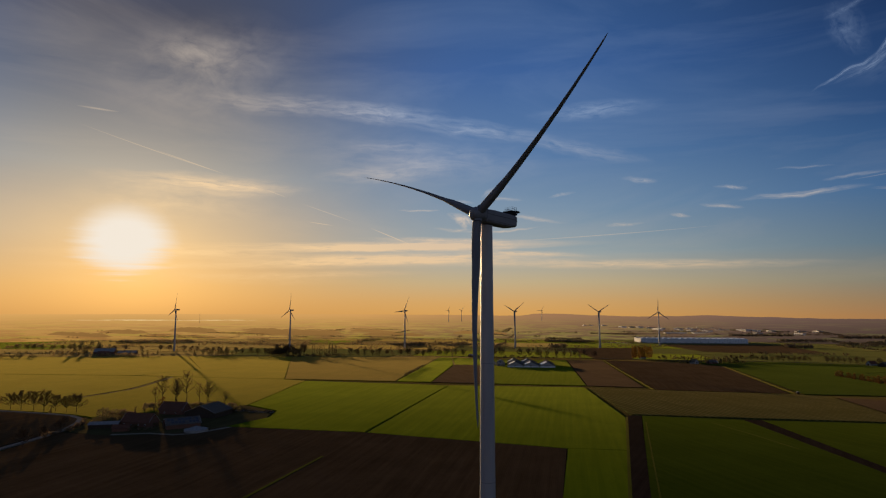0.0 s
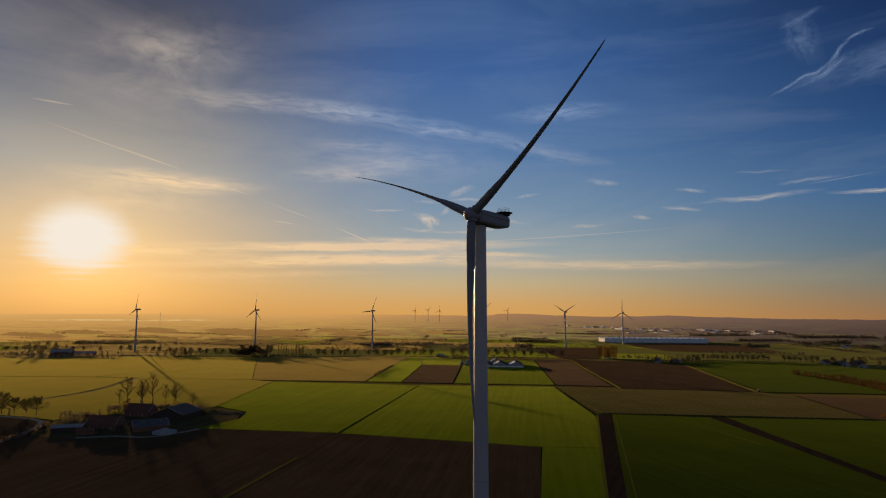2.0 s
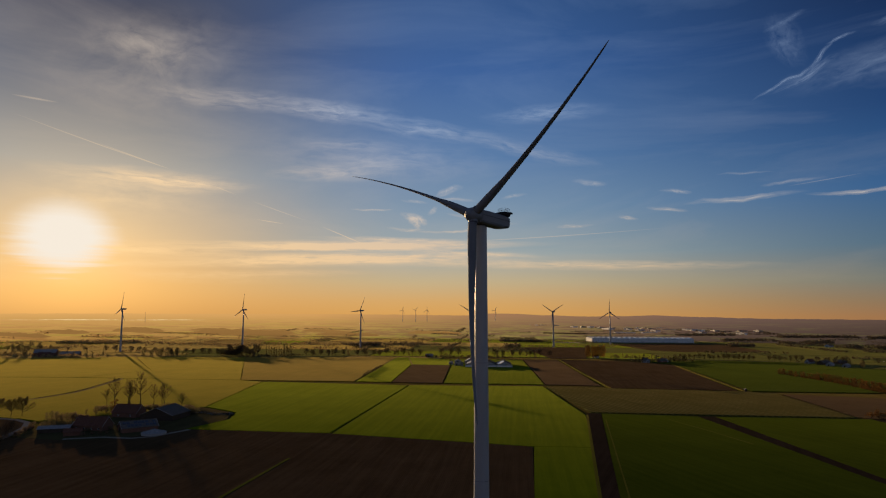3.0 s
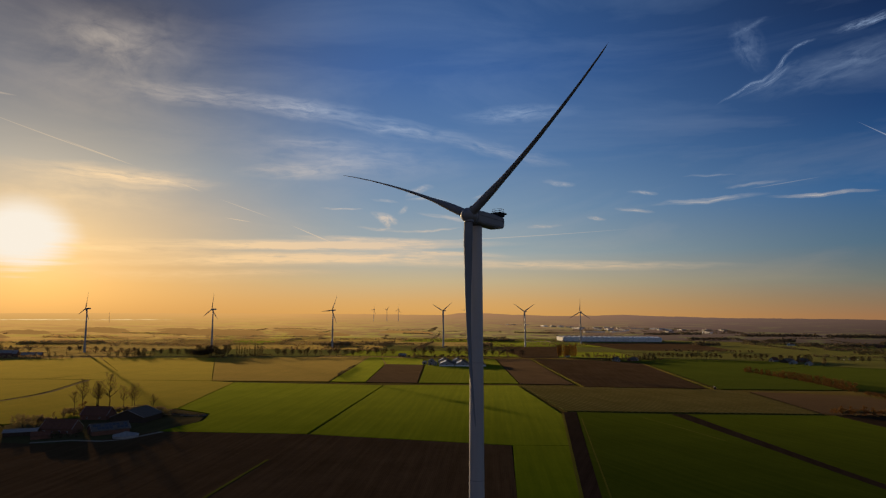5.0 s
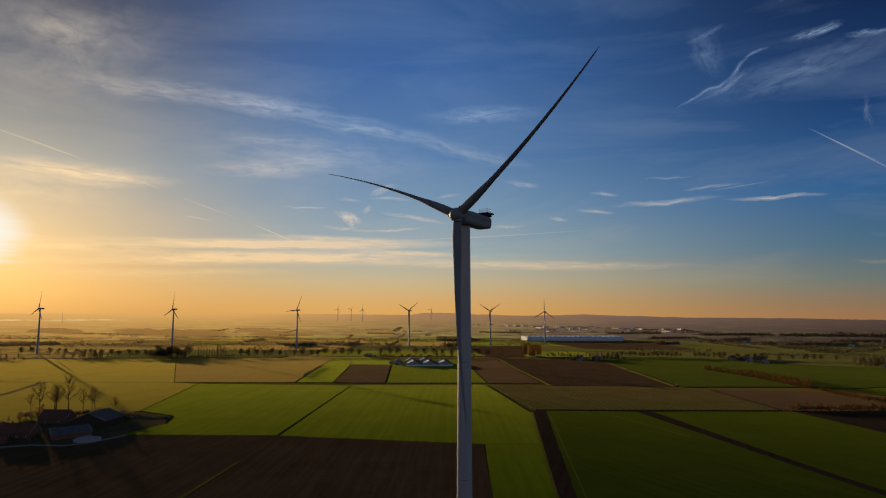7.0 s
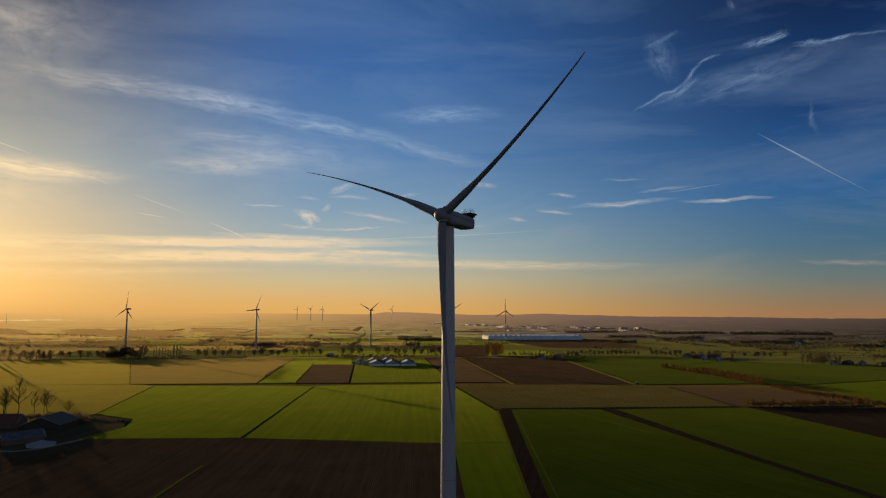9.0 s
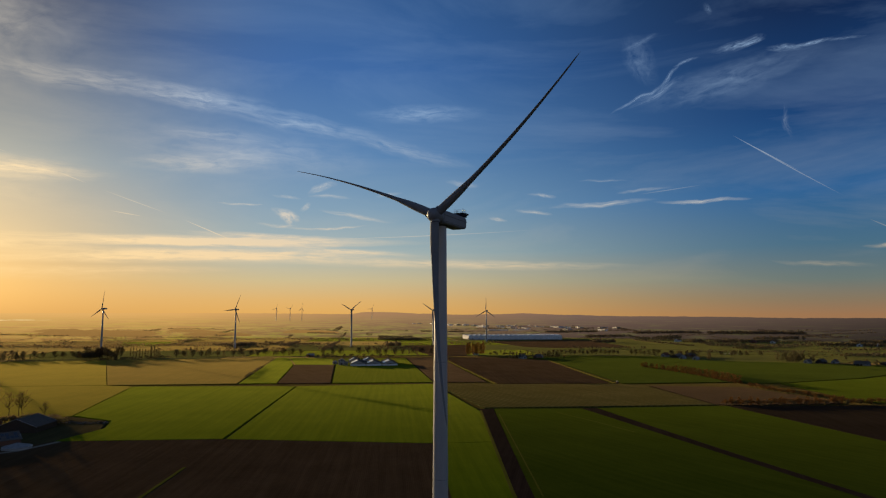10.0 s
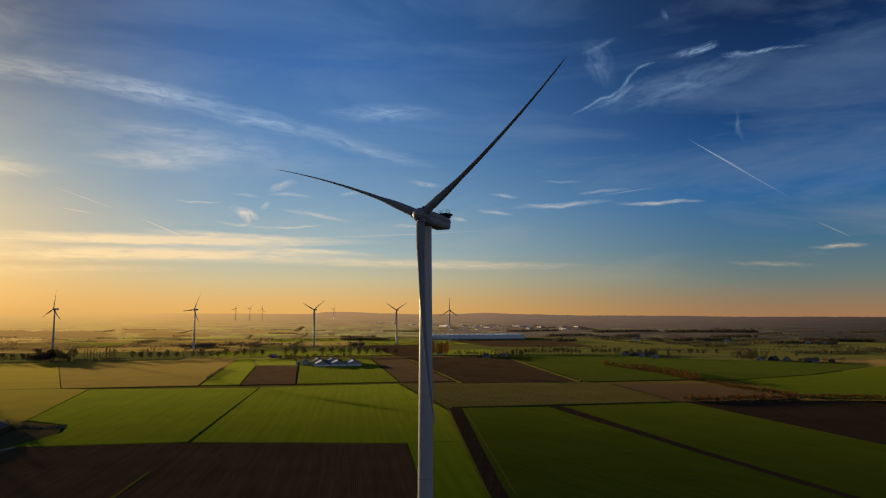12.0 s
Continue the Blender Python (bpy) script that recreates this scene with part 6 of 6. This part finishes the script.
def hall(x, y, turn, w, d, h, wall, roof, label):
    root = tagged(empty("industrial_hall", Matrix.Translation((0, 0, plain_height(x, y))) @ frame_at(x, y, turn)), label, "building", "industrial estate")
    boxed("wall", (0, w, 0, d, -9.0, h), wall, root)
    boxed("roof", (-0.5, w + 0.5, -0.5, d + 0.5, h, h + 0.9), roof, root)
    n = max(2, int(w / 28))
    for i in range(n):
        xx = w * (i + 0.5) / n
        boxed("window_band", (xx - w / n * 0.3, xx + w / n * 0.3, -0.3, 0.0, h * 0.22, h * 0.36), M_GLASS, root)
    boxed("roof_unit", (w * 0.3, w * 0.3 + 6, d * 0.3, d * 0.3 + 6, h + 0.9, h + 3.2), M_GREYWALL, root)
    return root


rng = random.Random(44)
# rows of halls: bearing from and to, range, chance of a hall, width, height
ESTATE = [
    (12.4, 15.2, 3570, 0.7, (18, 50), (4, 6)), (15.6, 19.8, 3470, 0.6, (25, 70), (4, 6.5)), (18.6, 25.5, 3380, 0.85, (30, 90), (4.5, 7)), (19.4, 27.5, 3290, 0.8, (40, 110), (4.5, 7)),
    (20.0, 26.0, 3180, 0.7, (40, 120), (5, 7)), (20.6, 24.4, 3010, 0.9, (90, 170), (5, 7)), (24.8, 31.0, 3120, 0.75, (50, 130), (5, 8)), (26.5, 32.0, 3260, 0.5, (20, 60), (4, 6)),
]
for a0, a1, r, chance, wide, high in ESTATE:
    az = a0
    while az < a1:
        w = rng.uniform(*wide)
        rr = 0.957 * r + rng.uniform(-25, 25)
        if rng.random() < chance:
            x, y = -20 + rr * math.sin(radians(az)), -140 + rr * math.cos(radians(az))
            wall, tone = rng.choice(((M_WHITEWALL, "white"), (M_WHITEWALL, "white"), (M_GREYWALL, "grey")))
            hall(x, y, rng.choice((0, 7, -82, -86, -90)), w * 0.8, rng.uniform(14, 30), 0.85 * rng.uniform(*high), wall, rng.choice((M_FIBRE, M_SLATE, M_GREYWALL)), tone + " flat-roofed hall on the industrial estate")
        az += math.degrees(w / r) + rng.uniform(0.02, 0.16)
V, F = [], []
for a0, a1, r, chance, wide, high in ESTATE:
    for k in range(int((a1 - a0) * 3)):
        az = radians(rng.uniform(a0 - 0.5, a1 + 0.5))
        rr = 0.957 * r - rng.uniform(35, 60)
        x, y = -20 + rr * math.sin(az), -140 + rr * math.cos(az)
        wood_block((V, F), rng, x, y, x + rng.uniform(20, 60), y - 10, 13, rng.uniform(4, 8))
tagged(solid("estate_trees", V, F, M_DARKWOOD), "dark trees between the halls of the industrial estate", "trees", kind="stuff")

# houses and farmsteads
HOUSES = [
    (432, 1190, -60, 7, 14, 3.0, 6.5, M_WHITEWALL, M_TILE, "low white house under the ochre poplars"),
    (498, 1052, 20, 9, 14, 3.2, 8.0, M_GREYWALL, M_SLATE, "pale grey house with a dark roof by the road"),
    (520, 1050, -65, 9, 18, 3.0, 7.0, M_BRICK, M_SLATE, "brick house with a dark roof by the road"),
    (540, 1058, 15, 8, 12, 3.0, 7.0, M_GREYWALL, M_SLATE, "pale grey house with a dark roof by the road"),
    (808, 1012, -70, 10, 18, 3.4, 8.5, M_GREYWALL, M_TILE, "white farmhouse with a red roof"),
    (812, 980, -60, 14, 34, 3.6, 8.0, M_TIMBER, M_SLATE, "dark barn of a farmstead"),
    (806, 948, -55, 10, 16, 3.0, 6.5, M_GREYWALL, M_FIBRE, "pale shed of a farmstead"),
    (815, 918, -60, 9, 15, 3.0, 6.5, M_GREYWALL, M_FIBRE, "pale shed of a farmstead"),
    (860, 1000, -65, 12, 30, 3.4, 7.5, M_BRICK, M_SLATE, "brick barn behind the farmstead"),
    (962, 786, -70, 9, 16, 3.0, 7.0, M_GREYWALL, M_SLATE, "pale grey house beside a copse"),
    (985, 778, -65, 12, 26, 3.4, 7.5, M_TIMBER, M_SLATE, "dark barn beside a copse"),
    (1010, 768, -70, 9, 14, 3.0, 6.5, M_GREYWALL, M_SLATE, "pale grey house beside a copse"),
    (1014, 712, 30, 10, 13, 3.2, 8.0, M_TIMBER, M_SLATE, "dark gabled farmhouse in the fields"),
    (1022, 704, 30, 10, 13, 3.2, 8.0, M_GREYWALL, M_SLATE, "white gabled farmhouse in the fields"),
    (1048, 700, -60, 9, 16, 3.4, 5.8, M_TIMBER, M_SLATE, "small dark barn in the fields"),
    # Lighter roof and wall materials on these two barns imitate haze.
    (-800, 1296, -80, 22, 44, 6.0, 13.0, M_BRICK, M_FIBRE, "great barn of a far farm, paled to suggest haze"),
    (-744, 1290, -78, 16, 40, 4.0, 8.5, M_BRICK, M_FIBRE, "long barn of a far farm, paled to suggest haze"),
    (-770, 1252, -80, 12, 24, 4.0, 9.0, M_BRICK, M_TILE, "brick farmhouse in the haze"),
    (62, 1226, -75, 9, 16, 3.0, 6.5, M_BRICK, M_FIBRE, "low house among trees by the road"),
    (1330, 1660, -60, 14, 28, 4.0, 8.5, M_WHITEWALL, M_TILE, "farm building among far trees"),
    (1500, 1500, -55, 14, 34, 4.0, 8.5, M_BRICK, M_TILE, "farm building among far trees"),
    (1640, 1240, -50, 14, 30, 4.0, 8.0, M_WHITEWALL, M_SLATE, "farm building among far trees"),
    (1700, 1230, -50, 12, 24, 4.0, 8.0, M_WHITEWALL, M_SLATE, "farm building among far trees"),
    (1560, 1480, -55, 12, 24, 4.0, 8.0, M_WHITEWALL, M_TILE, "farm building among far trees"),
    (1790, 1660, -50, 12, 28, 4.0, 8.0, M_BRICK, M_TILE, "farm building among far trees"),
    (1850, 1630, -50, 12, 20, 4.0, 8.0, M_WHITEWALL, M_TILE, "farm building among far trees"),
]
for x, y, turn, w, l, e, r, wall, roof, label in HOUSES:
    gable("house" if "house" in label else "barn", label, frame_at(x, y, turn), w, l, e, r, wall, roof, "house" if "house" in label else "barn", windows=2 if l < 20 else 3, chimney="house" in label)

gable("field_shed", "small dark shed at the corner of a field", frame_at(421, 577, -15), 2.4, 3.0, 1.8, 2.6, M_TIMBER, M_FIBRE, "shed")


def bale(x, y, turn):
    """A round bale in white wrapping, lying on its side."""
    root = tagged(empty("bale", frame_at(x, y, turn)), "round silage bale wrapped in white film", "bale", "wrapped bales")
    V, F = spin([(0.05, -0.75), (0.75, -0.75), (0.86, -0.62), (0.86, 0.62), (0.75, 0.75), (0.05, 0.75)], 18)
    solid("film", [(z, yy, 0.82 + xx) for xx, yy, z in V], F, M_SKYLIGHT, root)
    for z in (-0.3, 0.3):
        V, F = spin([(0.87, z - 0.02), (0.885, z), (0.87, z + 0.02)], 18)
        solid("film_seam", [(zz, yy, 0.82 + xx) for xx, yy, zz in V], F[:-1], M_WHITEWALL, root)


BALES = [(1023.5, 1058.6), (1016.5, 1037.4), (1024.0, 1034.4), (1008.3, 1064.5), (996.3, 1022.1), (999.1, 1044.2)]
for x, y in BALES:
    bale(x, y, (x * 7) % 180)
